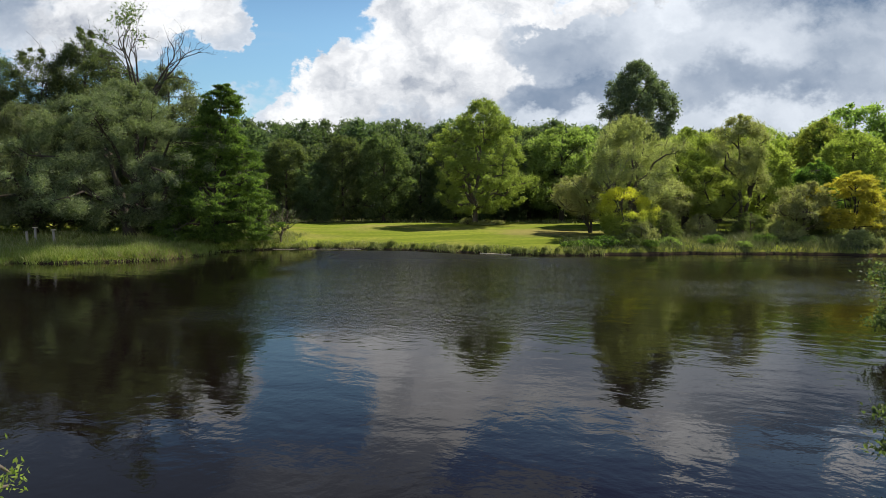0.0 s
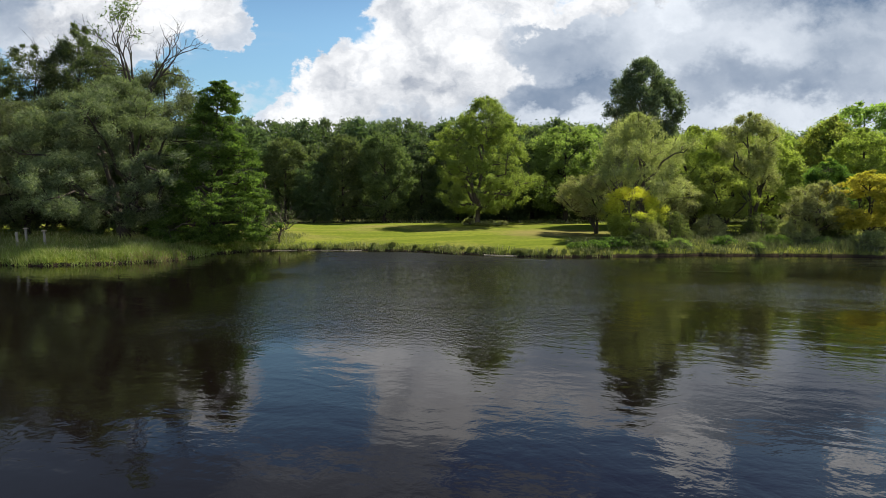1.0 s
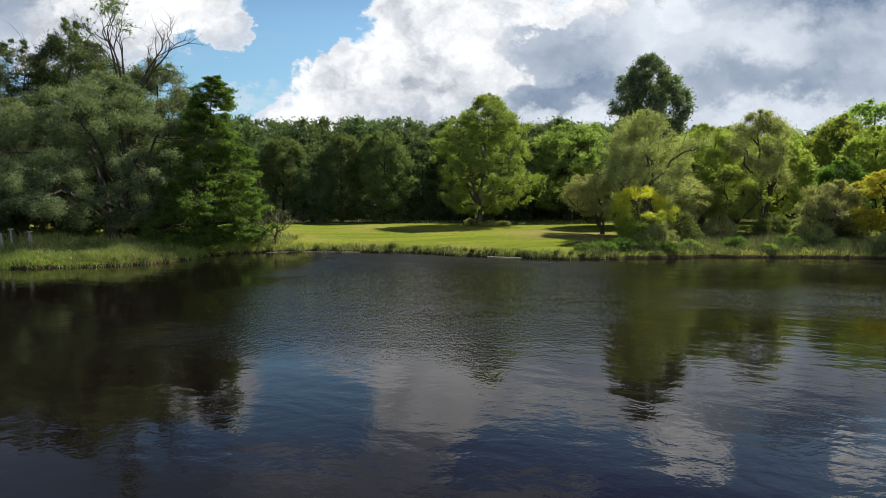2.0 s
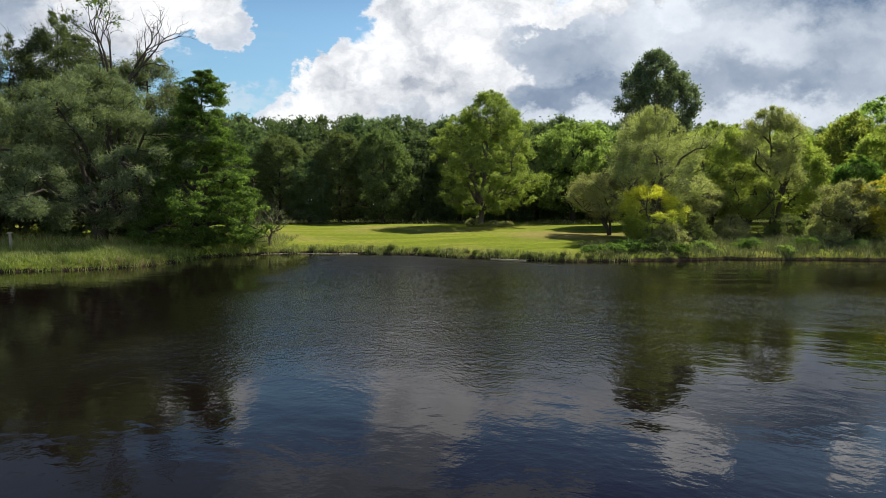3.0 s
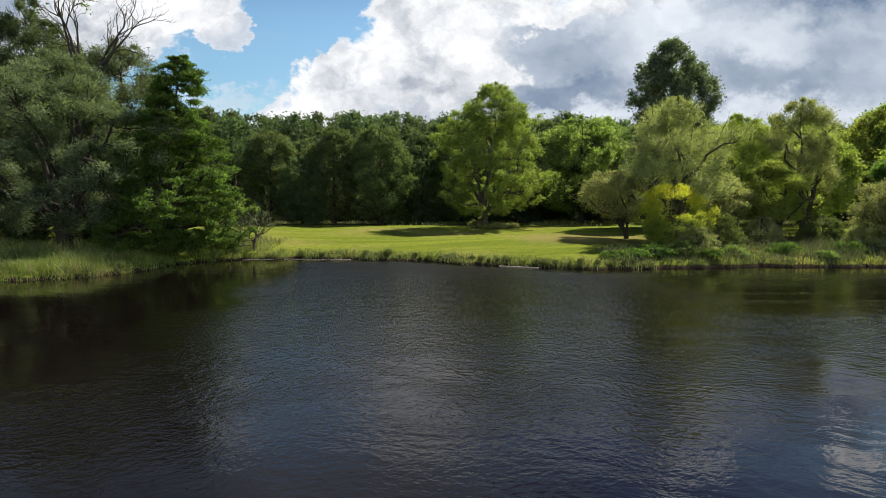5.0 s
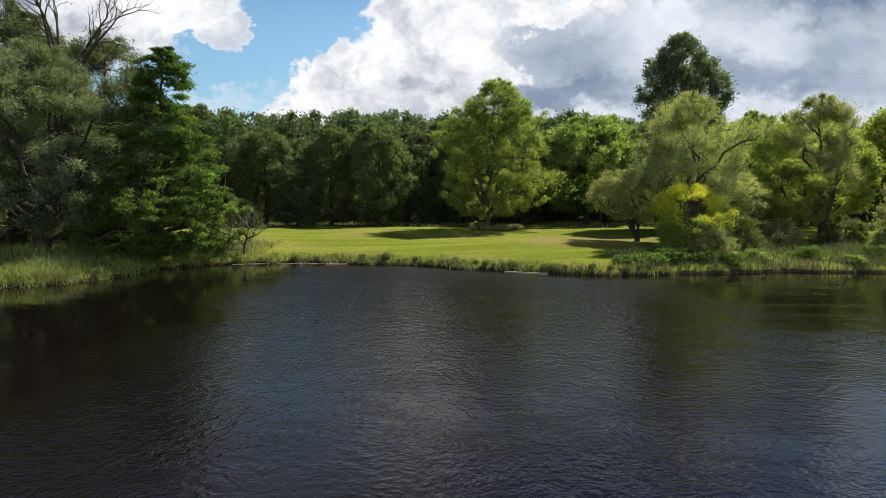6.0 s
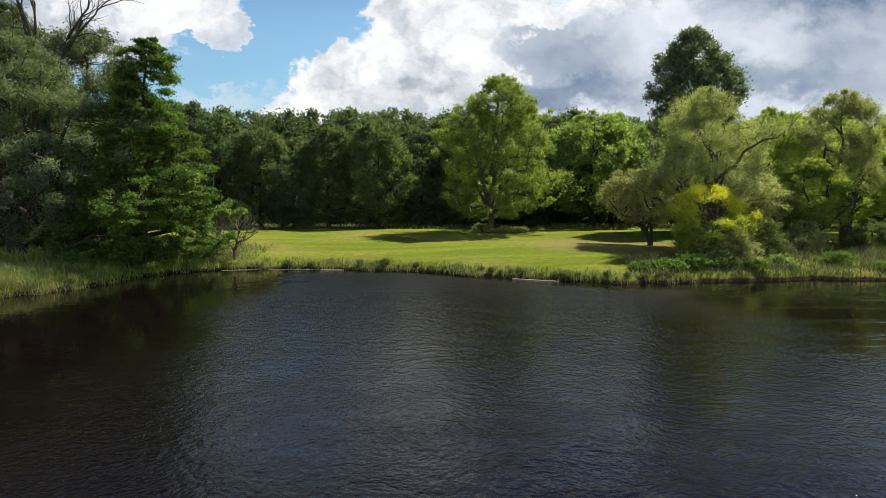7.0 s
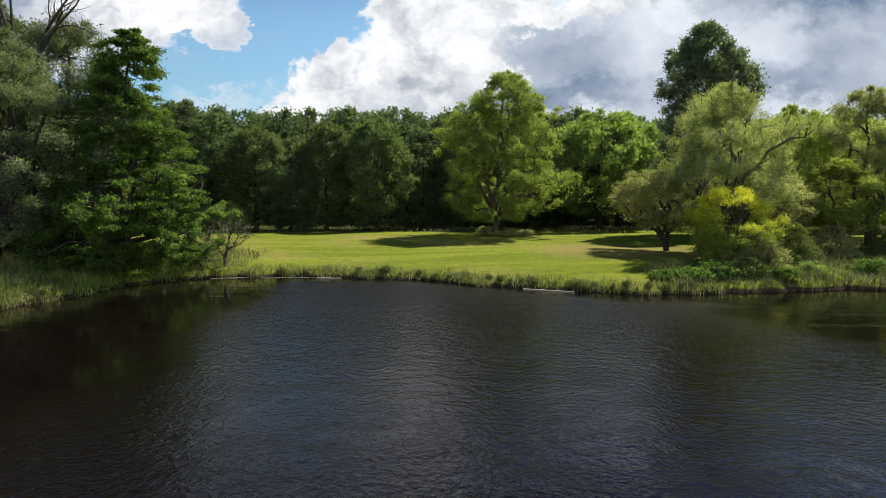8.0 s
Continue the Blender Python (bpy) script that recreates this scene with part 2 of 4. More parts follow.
def ground_material():
    m, n = material("lawn_and_bank")
    pos = n.add("ShaderNodeNewGeometry").outputs["Position"]
    s = n.add("ShaderNodeSeparateXYZ")
    n.put(s.inputs[0], pos)
    broad = n.noise(pos, 0.09, 4.0, 0.6)
    fine = n.noise(pos, 2.2, 6.0, 0.7)
    streak = n.noise(n.v("MULTIPLY", pos, (0.12, 0.9, 1.0)), 0.7, 4.0, 0.6)
    c = n.mix(n.step(streak, 0.35, 0.65), (0.13, 0.165, 0.02), (0.2, 0.228, 0.03))
    c = n.mix(n.step(broad, 0.45, 0.68, 0.0, 0.7), c, (0.27, 0.225, 0.075))
    c = n.mix(n.m("MULTIPLY", n.step(fine, 0.35, 0.7), 0.6), c, (0.085, 0.11, 0.018))
    worn = n.v("LENGTH", n.v("MULTIPLY", n.v("SUBTRACT", pos, (12.5, 62.0, 1.6)), (0.13, 0.17, 0.0)))
    worn = n.step(n.m("ADD", n.m("ADD", worn, n.m("MULTIPLY", streak, 0.9)), n.m("MULTIPLY", fine, 0.4)), 1.15, 1.75, 0.5, 0.0)
    c = n.mix(worn, c, n.mix(fine, (0.16, 0.12, 0.055), (0.26, 0.2, 0.085)))
    # ground turns darker brown-green past a wandering line near y = 86
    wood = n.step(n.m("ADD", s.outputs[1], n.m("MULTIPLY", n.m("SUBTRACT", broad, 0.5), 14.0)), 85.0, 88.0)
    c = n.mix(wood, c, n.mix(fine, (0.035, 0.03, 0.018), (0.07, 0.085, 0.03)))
    mud = n.step(n.m("ADD", s.outputs[2], n.m("MULTIPLY", n.m("SUBTRACT", fine, 0.5), 0.3)), 0.1, 0.24)
    c = n.mix(mud, (0.04, 0.03, 0.02), c)
    h = n.noise(pos, 9.0, 5.0, 0.7)
    finish(n, principled(n, c, 0.95, 0.0, bump(n, h, 0.7, 0.06)))
    return m


def water_material():
    m, n = material("pond_water")
    pos = n.add("ShaderNodeNewGeometry").outputs["Position"]
    warp = n.v("SCALE", n.v("SUBTRACT", n.noise(pos, 0.5, 2.0, out=1), (0.5, 0.5, 0.5)), s=0.8)
    p = n.v("ADD", pos, warp)
    sp = n.add("ShaderNodeSeparateXYZ")
    n.put(sp.inputs[0], pos)
    x, y = sp.outputs[0], sp.outputs[1]
    turned = n.add("ShaderNodeVectorRotate", rotation_type="Z_AXIS")
    n.put(turned.inputs["Vector"], p)
    n.put(turned.inputs["Angle"], radians(22))
    tv = turned.outputs[0]
    swell = n.noise(n.v("MULTIPLY", tv, (0.4, 1.0, 1.0)), 0.8, 2.0, 0.45)
    roll = n.noise(n.v("MULTIPLY", tv, (0.85, 1.0, 1.0)), 2.6, 3.0, 0.5)
    chop = n.noise(n.v("MULTIPLY", tv, (1.05, 1.0, 1.0)), 6.0, 3.0, 0.5)
    fine = n.noise(n.v("MULTIPLY", tv, (1.1, 1.0, 1.0)), 13.0, 2.0, 0.5)
    # the breeze ruffles the middle of the pond; the lee of the trees and the near end lie calm
    patch = n.noise(n.v("MULTIPLY", pos, (0.6, 1.0, 1.0)), 0.13, 3.0, 0.55)
    edge = n.m("MULTIPLY", n.m("SUBTRACT", patch, 0.5), 9.0)
    xx, yy = n.m("ADD", x, edge), n.m("ADD", y, edge)
    reach = n.m("SUBTRACT", n.m("SUBTRACT", 56.0, n.m("MULTIPLY", n.m("MAXIMUM", n.m("ADD", n.m("MINIMUM", x, 7.5), 3.5), 0.0), 0.72)), y)
    calm_rim = n.step(reach, -0.5, 3.0)
    lee = n.m("MULTIPLY", n.step(yy, 30.0, 36.0), n.step(n.m("SUBTRACT", xx, n.m("MULTIPLY", n.m("SUBTRACT", yy, 32.0), 0.12)), 9.0, 12.0))
    streaks = n.step(n.noise(n.v("MULTIPLY", pos, (0.07, 0.45, 1.0)), 1.0, 2.0, 0.5), 0.5, 0.64)
    lee = n.m("MULTIPLY", lee, n.m("SUBTRACT", 1.0, n.m("MULTIPLY", streaks, 0.5)))
    # the calm reaches further out towards the east
    near = n.m("SUBTRACT", yy, n.m("MULTIPLY", n.step(x, 2.0, 9.0), 6.0))
    open_water = n.m("MULTIPLY", n.m("MULTIPLY", n.step(near, 16.0, 23.0), n.step(xx, -12.0, -8.0)), n.m("SUBTRACT", 1.0, n.m("MULTIPLY", lee, 0.9)))
    open_water = n.m("MULTIPLY", open_water, calm_rim)
    gust = n.step(n.noise(pos, 0.35, 2.0, 0.5), 0.3, 0.65, 0.75, 1.25)
    breeze = n.m("ADD", 0.08, n.m("MULTIPLY", open_water, gust))
    h = n.m("ADD", n.m("MULTIPLY", swell, 0.016), n.m("MULTIPLY", roll, n.m("ADD", 0.006, n.m("MULTIPLY", open_water, n.step(y, 26.0, 42.0, 0.008, 0.038)))))
    h = n.m("ADD", h, n.m("MULTIPLY", n.m("ADD", n.m("MULTIPLY", chop, 0.02), n.m("MULTIPLY", fine, 0.008)), breeze))
    nb = bump(n, h, 1.0, 1.0)
    rough = n.m("ADD", 0.02, n.m("MULTIPLY", open_water, n.step(y, 26.0, 50.0, 0.02, 0.28)))
    finish(n, principled(n, (0.004, 0.0023, 0.0022), rough, 0.34, nb, IOR=1.33))
    return m


GROUND, WATER = ground_material(), water_material()


def plain(name, a, b, rough=0.8, scale=4.0, stretch=(1, 1, 1)):
    m, n = material(name)
    pos = n.add("ShaderNodeTexCoord").outputs["Object"]
    f = n.noise(n.v("MULTIPLY", pos, stretch), scale, 5.0, 0.65)
    finish(n, principled(n, n.mix(f, a, b), rough, 0.2, bump(n, f, 0.4, 0.01)))
    return m


TIMBER_PALE = plain("bleached_timber", (0.3, 0.24, 0.17), (0.58, 0.49, 0.36), 0.8, 5.0, (0.3, 3, 3))
TIMBER_POST = plain("weathered_timber", (0.16, 0.14, 0.12), (0.34, 0.31, 0.28), 0.85, 6.0, (3, 3, 0.3))


# mesh helpers -----------------------------------------------------------
def mesh_of(name, verts, faces, mat, smooth=False):
    """A mesh from arrays: verts (n, 3); faces (m, k), all with k corners."""
    me = bpy.data.meshes.new(name)
    verts, faces = np.asarray(verts, np.float32), np.asarray(faces, np.int32)
    k = faces.shape[1]
    me.vertices.add(len(verts))
    me.vertices.foreach_set("co", verts.ravel())
    me.loops.add(faces.size)
    me.loops.foreach_set("vertex_index", faces.ravel())
    me.polygons.add(len(faces))
    me.polygons.foreach_set("loop_start", np.arange(0, faces.size, k, dtype=np.int32))
    me.polygons.foreach_set("loop_total", np.full(len(faces), k, np.int32))
    if smooth:
        me.polygons.foreach_set("use_smooth", np.ones(len(faces), bool))
    me.update(calc_edges=True)
    me.validate()
    me.materials.append(mat)
    return me


def part(name, data, mat, parent=None, label="", smooth=False):
    ob = new(name, mesh_of(name, data[0], data[1], mat, smooth))
    if parent is not None:
        ob.parent = parent
    if label:
        ob["label"] = label
    return ob


def unit(a):
    return a / np.maximum(np.linalg.norm(a, axis=-1, keepdims=True), 1e-6)


def tube(points, r0, r1, sides=6):
    """A tapered, open-ended tube along points, closed at its tip by its thinness."""
    pts = np.asarray(points, float)
    k = len(pts)
    t = unit(np.gradient(pts, axis=0))
    ref = np.where(np.abs(t[:, 2:3]) > 0.9, np.array([[1.0, 0, 0]]), np.array([[0, 0, 1.0]]))
    a = unit(np.cross(t, ref))
    b = np.cross(t, a)
    ang = np.linspace(0, 2 * np.pi, sides, endpoint=False)
    rad = (r0 + (r1 - r0) * np.linspace(0, 1, k) ** 0.8)[:, None, None]
    ring = pts[:, None] + rad * (np.cos(ang)[None, :, None] * a[:, None] + np.sin(ang)[None, :, None] * b[:, None])
    i, j = np.meshgrid(np.arange(k - 1), np.arange(sides), indexing="ij")
    jn = (j + 1) % sides
    f = np.stack([i * sides + j, i * sides + jn, (i + 1) * sides + jn, (i + 1) * sides + j], -1).reshape(-1, 4)
    return ring.reshape(-1, 3), f


def join(pieces):
    vs, fs, o = [], [], 0
    for v, f in pieces:
        vs.append(v)
        fs.append(f + o)
        o += len(v)
    return np.concatenate(vs), np.concatenate(fs)


def bend(a, b, k, sag, rng, wob=0.06):
    """k points from a to b, lifted by sag in the middle, with a little wandering."""
    a, b = np.asarray(a, float), np.asarray(b, float)
    s = np.linspace(0, 1, k)[:, None]
    p = a + (b - a) * s
    p[:, 2] += sag * np.sin(np.pi * s[:, 0])
    w = rng.normal(0, wob * np.linalg.norm(b - a), (k, 3)) * np.sin(np.pi * s)
    return p + w


def leaf_tris(base, axis, face, length, width):
    """Small pointed leaves of one triangle each, for crowns seen from afar."""
    m = len(base)
    axis = unit(axis)
    side = unit(np.cross(axis, face)) * width[:, None] * 0.5
    v = np.stack([base - side, base + side, base + axis * length[:, None]], 1)
    return v.reshape(-1, 3), np.arange(3 * m).reshape(m, 3)


def leaf_quads(base, axis, face, length, width, rng):
    """Folded leaf-shaped quads from base along axis, turned to face."""
    m = len(base)
    axis = unit(axis)
    side = unit(np.cross(axis, face))
    nrm = np.cross(axis, side)
    ln, wd = length[:, None], width[:, None]
    mid = base + axis * ln * 0.45
    v = np.stack([base, mid + side * wd * 0.5 + nrm * wd * 0.15, base + axis * ln - nrm * wd * 0.1, mid - side * wd * 0.5 + nrm * wd * 0.15], 1)
    return v.reshape(-1, 3), np.arange(4 * m).reshape(m, 4)


# the trees ----------------------------------------------------------------
def make_tree(name, seed, height, profile, leaf_mat, bark_mat, clumps=220, leaves=20000, clump=0.9, flat=0.7, leaf=(0.26, 0.16),
              droop=0.0, shell=0.55, stems=((0.0, 0.0),), trunk=0.3, limbs=9, lean=(0.0, 0.0), gap=0.0, lumps=0.25, rise=0.35, bare=0.0, squash=1.0, near=False):
    """A tree of its own: Empty at the base > trunk, limbs, twigs, crown. profile: (part of the height, radius) from bottom to top.
    stems: where each stem ends, beside the axis, at the top. gap: how much of the crown is left open. bare: bare twigs that stick out."""
    rng = np.random.default_rng(seed)
    thing = new(name)
    if not near:
        leaves, leaf = int(leaves * 2.5), (leaf[0] * 0.7, leaf[1] * 0.7)
        clumps, clump = int(clumps * 1.4), clump * 0.86
    hs, rs = np.array([p[0] for p in profile]) * height, np.array([p[1] for p in profile])
    lean = np.array([lean[0], lean[1], 0.0])
    off = rng.uniform(-50, 50, 3)

    def axis(h):
        s = np.maximum(np.asarray(h)[..., None], 0.0) / height
        return lean * s ** 1.5 + np.array([0, 0, 1.0]) * np.asarray(h)[..., None]

    # where the clumps of leaves sit: more towards the outside, lumpy with the angle
    grid = np.linspace(hs[0], hs[-1], 200)
    wt = np.interp(grid, hs, rs) ** 1.2 + 0.6
    cs = []
    while len(cs) < clumps:
        h = rng.choice(grid, p=wt / wt.sum())
        th = rng.uniform(0, 2 * np.pi)
        rr = np.interp(h, hs, rs)
        w = noise.noise(Vector((1.7 * math.cos(th) + off[0], 1.7 * math.sin(th) + off[1], h * 0.42 + off[2])))
        rr *= 1 + lumps * 1.6 * w
        r = rr * (shell + (1 - shell) * math.sqrt(rng.random()))
        c = axis(h) + np.array([r * math.cos(th), r * math.sin(th) * squash, 0])
        if gap and h < 0.82 * hs[-1] and noise.noise(Vector(c * 0.45 + off)) < gap - 0.45:
            continue
        cs.append(c)
    cs = np.array(cs)

    # stems
    top = height * (0.93 if rs[-1] < 1.5 else 0.8)
    wood = []
    stem_pts = []
    for sx, sy in stems:
        k = 9
        p = axis(np.linspace(0, top * (1 - 0.1 * math.hypot(sx, sy)), k))
        s = np.linspace(0, 1, k)[:, None]
        p = p + np.array([sx, sy, 0]) * s ** 0.8 + rng.normal(0, 0.02 * height, (k, 3)) * np.array([1, 1, 0]) * np.sin(np.pi * s) * 0.7
        p[0, 2] = -0.35
        r = trunk * (1 if len(stems) == 1 else 0.7)
        v, f = tube(p, r, 0.04, 8)
        # a flared foot
        low = v[:, 2] < 0.2
        v[low, :2] = p[0, :2] + (v[low, :2] - p[0, :2]) * 1.35
        wood.append((v, f))
        stem_pts.append(p)
    part("trunk", join(wood), bark_mat, thing, smooth=True)
    stem_all = np.concatenate([np.stack([np.interp(np.linspace(0, 1, 40), np.linspace(0, 1, len(p)), p[:, i]) for i in range(3)], 1) for p in stem_pts])

    # limbs run from the stems to clumps spread over the crown
    picked = [int(rng.integers(len(cs)))]
    while len(picked) < limbs:
        dmin = np.min(np.linalg.norm(cs[:, None] - cs[picked][None], axis=2), axis=1)
        picked.append(int(np.argmax(dmin * rng.uniform(0.7, 1, len(cs)))))
    nodes = [stem_all]
    for i in picked:
        tip = cs[i]
        want = max(height * 0.12, tip[2] - (0.3 + rise) * np.linalg.norm(tip[:2] - axis(tip[2])[:2]) - 0.3)
        j = int(np.argmin(np.abs(stem_all[:, 2] - want) + 0.3 * np.linalg.norm(stem_all[:, :2] - tip[:2], axis=1)))
        p = bend(stem_all[j], tip, 7, 0.12 * np.linalg.norm(tip - stem_all[j]) * (1 if droop <= 0.3 else 1.6), rng)
        hr = 0.55 * trunk * (1 - stem_all[j, 2] / height) + 0.04
        part("limb", tube(p, hr, 0.02, 6), bark_mat, thing, smooth=True)
        nodes.append(np.stack([np.interp(np.linspace(0, 1, 14), np.linspace(0, 1, 7), p[:, q]) for q in range(3)], 1)[3:])
    nodes = np.concatenate(nodes)
    tw = []
    for c in cs[::2] if len(cs) > 160 else cs:
        dd = np.linalg.norm(nodes - c, axis=1) + np.maximum(0, nodes[:, 2] - c[2]) * 0.8
        a = nodes[int(np.argmin(dd))]
        tw.append(tube(bend(a, c, 4, 0.05, rng), 0.035, 0.012, 3))
    for _ in range(int(bare)):
        c = cs[int(rng.integers(len(cs)))]
        out = unit(c - axis(c[2] * 0.6)) + rng.normal(0, 0.3, 3)
        tw.append(tube(bend(c, c + unit(out) * rng.uniform(1.0, 2.2), 4, 0.1, rng), 0.03, 0.008, 3))
    tagged(part("twig_spray", join(tw), bark_mat, thing), kind="stuff")

    # leaves, thick in the middle of each clump and ragged outside
    size = rng.lognormal(0, 0.35, len(cs))
    own = rng.choice(len(cs), leaves, p=size / size.sum())
    g = rng.normal(size=(leaves, 3))
    g = unit(g) * np.abs(rng.normal(0.62, 0.33, (leaves, 1)))
    g[:, 2] *= flat
    fit = np.clip(np.interp(cs[:, 2], hs, rs) / (2.4 * clump), 0.38, 1.0)
    scale = clump * size[own] ** 0.4 * fit[own]
    base = cs[own] + g * scale[:, None]
    if droop:
        base[:, 2] -= droop * (np.linalg.norm(g[:, :2], axis=1) * scale) ** 1.3
    outw = unit(base - axis(base[:, 2] * 0.7))
    ax = outw * 0.5 + unit(rng.normal(size=(leaves, 3))) * 0.9 + np.array([0, 0, -droop])
    ln = leaf[0] * rng.uniform(0.65, 1.3, leaves)
    wd = leaf[1] * rng.uniform(0.65, 1.3, leaves)
    base[:, 2] = np.maximum(base[:, 2], 0.12)
    face = unit(unit(g) * 0.65 + outw * 0.3 + np.array([0, 0, 0.35]) + unit(rng.normal(size=(leaves, 3))) * 1.0)
    tagged(part("crown", leaf_quads(base, ax, face, ln, wd, rng) if near else leaf_tris(base, ax, face, ln, wd), leaf_mat, thing), kind="stuff")
    return thing


# ground and water -------------------------------------------------------
SHORE = [(-70, 20), (-48, 37.5), (-37, 40.6), (-30, 41.6), (-25, 41.3), (-21.5, 43.2), (-19.6, 45.6), (-19.2, 48.5), (-18.6, 52.0), (-17.2, 54.4),
         (-15.4, 55.8), (-12.0, 56.7), (-8.4, 56.0), (-5.2, 55.4), (-2.2, 54.2), (1.0, 51.9), (3.6, 50.6), (6.0, 49.2), (8.6, 48.4), (12.0, 48.6),
         (16, 49.6), (20, 50.2), (26, 49.9), (31, 49.2), (36, 48.0), (44, 44), (46, 37), (34, 31), (21, 24), (13.4, 18), (11.2, 14.8), (8.2, 9.6), (5.7, 6.8),
         (3.5, 3.0), (0, 1.6), (-2.0, 3.2), (-4.5, 4.2), (-8, 4.0), (-25, 4.0), (-50, 5.0), (-72, 8)]


def shore_distance(x, y):
    """Metres from the water's edge: plus on land, minus in the pond."""
    x, y = np.asarray(x, float), np.asarray(y, float)
    best = np.full(x.shape, 1e9)
    inside = np.zeros(x.shape, bool)
    for (ax, ay), (bx, by) in zip(SHORE, SHORE[1:] + SHORE[:1]):
        ex, ey = bx - ax, by - ay
        t = np.clip(((x - ax) * ex + (y - ay) * ey) / (ex * ex + ey * ey), 0, 1)
        best = np.minimum(best, np.hypot(x - ax - t * ex, y - ay - t * ey))
        cross = ((ay > y) != (by > y)) & (x < ex * (y - ay) / (ey if ey else 1e-9) + ax)
        inside ^= cross
    wob = 0.35 * np.sin(x * 1.3 + 0.7 * np.sin(y)) * np.sin(x * 0.47 + 1.3) + 0.18 * np.sin(x * 3.1 + y * 2.3)
    return np.where(inside, -best, best) + wob * np.exp(-best / 4)


def ground_z(x, y):
    d = shore_distance(x, y)
    land = 0.42 * (1 - np.exp(-np.maximum(d, 0) / 0.28)) + 1.5 * (1 - np.exp(-np.maximum(d, 0) / 12.0)) - 0.06
    land = land + 0.05 * np.sin(np.asarray(x) * 0.31) * np.sin(np.asarray(y) * 0.23)
    return np.where(d > 0, land, np.maximum(-0.06 + d * 0.5, -1.6))


def gz(x, y):
    return float(ground_z(np.array([x]), np.array([y]))[0])


def lines(lo, hi, step, far, grow=1.22):
    out = list(np.arange(lo, hi + 0.01, step))
    a, s = out[-1], step
    up = []
    while a < far:
        s *= grow
        a += s
        up.append(a)
    b, s = out[0], step
    dn = []
    while b > -far:
        s *= grow
        b -= s
        dn.append(b)
    return np.array(dn[::-1] + out + up)


def make_ground():
    xs, ys = lines(-60, 70, 0.5, 3500), lines(30, 100, 0.5, 3500)
    gx, gy = np.meshgrid(xs, ys)
    z = ground_z(gx, gy)
    v = np.stack([gx, gy, z], -1).reshape(-1, 3)
    w = len(xs)
    i, j = np.meshgrid(np.arange(len(ys) - 1), np.arange(w - 1), indexing="ij")
    f = np.stack([i * w + j, i * w + j + 1, (i + 1) * w + j + 1, (i + 1) * w + j], -1).reshape(-1, 4)
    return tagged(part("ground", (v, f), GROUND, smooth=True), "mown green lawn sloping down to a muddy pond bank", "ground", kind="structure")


make_ground()
_w = [(-90, -6), (80, -6), (80, 70), (-90, 70)]
tagged(part("water", (np.array([(x, y, 0.0) for x, y in _w]), np.array([[0, 1, 2, 3]])), WATER), "dark brown rippled pond water reflecting the clouds", "water", kind="structure")


# the trees, left bank first ------------------------------------------------
def plant(tree, x, y, label, category="tree", turn=0.0, scale=1.0, group=""):
    tree.matrix_basis = pose(x, y, gz(x, y), 0, 0, turn) @ Matrix.Scale(scale, 4)
    return tagged(tree, label, category, group)


ROUND = ((0.12, 0.35), (0.25, 0.8), (0.45, 1.0), (0.65, 0.95), (0.85, 0.65), (1.0, 0.15))


def prof(r, shape=ROUND):
    return [(h, q * r) for h, q in shape]


plant(make_tree("willow_tree", 11, 13.4, [(0.1, 3.6), (0.18, 6.4), (0.32, 7.6), (0.5, 6.9), (0.68, 5.6), (0.84, 3.8), (0.95, 2.0), (1.0, 0.6)], LEAF_WILLOW, BARK_DARK, 330, 66000, 0.85, 0.8,
                leaf=(0.32, 0.09), stems=((-2.4, 0.5), (2.0, -0.4), (0.2, 1.0)), trunk=0.58, limbs=22, lumps=0.75, gap=0.36, shell=0.35, bare=30),
      -27.4, 53.4, "large grey-green willow with a dark forked trunk")
plant(make_tree("willow_tree", 15, 11.5, [(0.12, 2.8), (0.3, 5.2), (0.55, 5.0), (0.8, 3.4), (1.0, 0.8)], LEAF_WILLOW, BARK_DARK, 200, 34000, 0.85, 0.8,
                leaf=(0.32, 0.09), stems=((-1.4, 0.5), (1.4, -0.4)), trunk=0.4, limbs=14, lumps=0.7, gap=0.34, shell=0.4, bare=20),
      -37.2, 55.5, "grey-green willow with low spreading branches beside the larger one")
plant(make_tree("alder_tree", 12, 13.8, [(0.03, 3.2), (0.12, 4.3), (0.3, 3.9), (0.5, 3.1), (0.66, 2.4), (0.8, 1.9), (0.91, 1.3), (1.0, 0.5)], LEAF_ALDER, BARK_DARK, 560, 60000, 0.58, 0.38,
                leaf=(0.21, 0.15), droop=0.1, trunk=0.28, limbs=26, lumps=0.5, gap=0.25, shell=0.35, rise=0.0, lean=(0.8, 0.0)),
      -19.9, 53.8, "dark green conical alder drooping over the water's edge")
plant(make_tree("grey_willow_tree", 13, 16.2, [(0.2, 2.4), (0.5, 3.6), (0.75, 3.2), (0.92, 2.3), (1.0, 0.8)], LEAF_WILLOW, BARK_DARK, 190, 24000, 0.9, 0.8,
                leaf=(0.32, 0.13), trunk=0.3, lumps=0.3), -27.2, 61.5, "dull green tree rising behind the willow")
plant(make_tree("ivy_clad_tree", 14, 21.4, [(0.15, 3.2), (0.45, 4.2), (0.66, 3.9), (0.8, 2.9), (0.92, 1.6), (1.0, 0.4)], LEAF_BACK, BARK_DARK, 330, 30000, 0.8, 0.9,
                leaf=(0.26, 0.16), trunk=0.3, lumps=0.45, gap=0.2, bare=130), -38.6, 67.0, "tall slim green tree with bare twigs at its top")
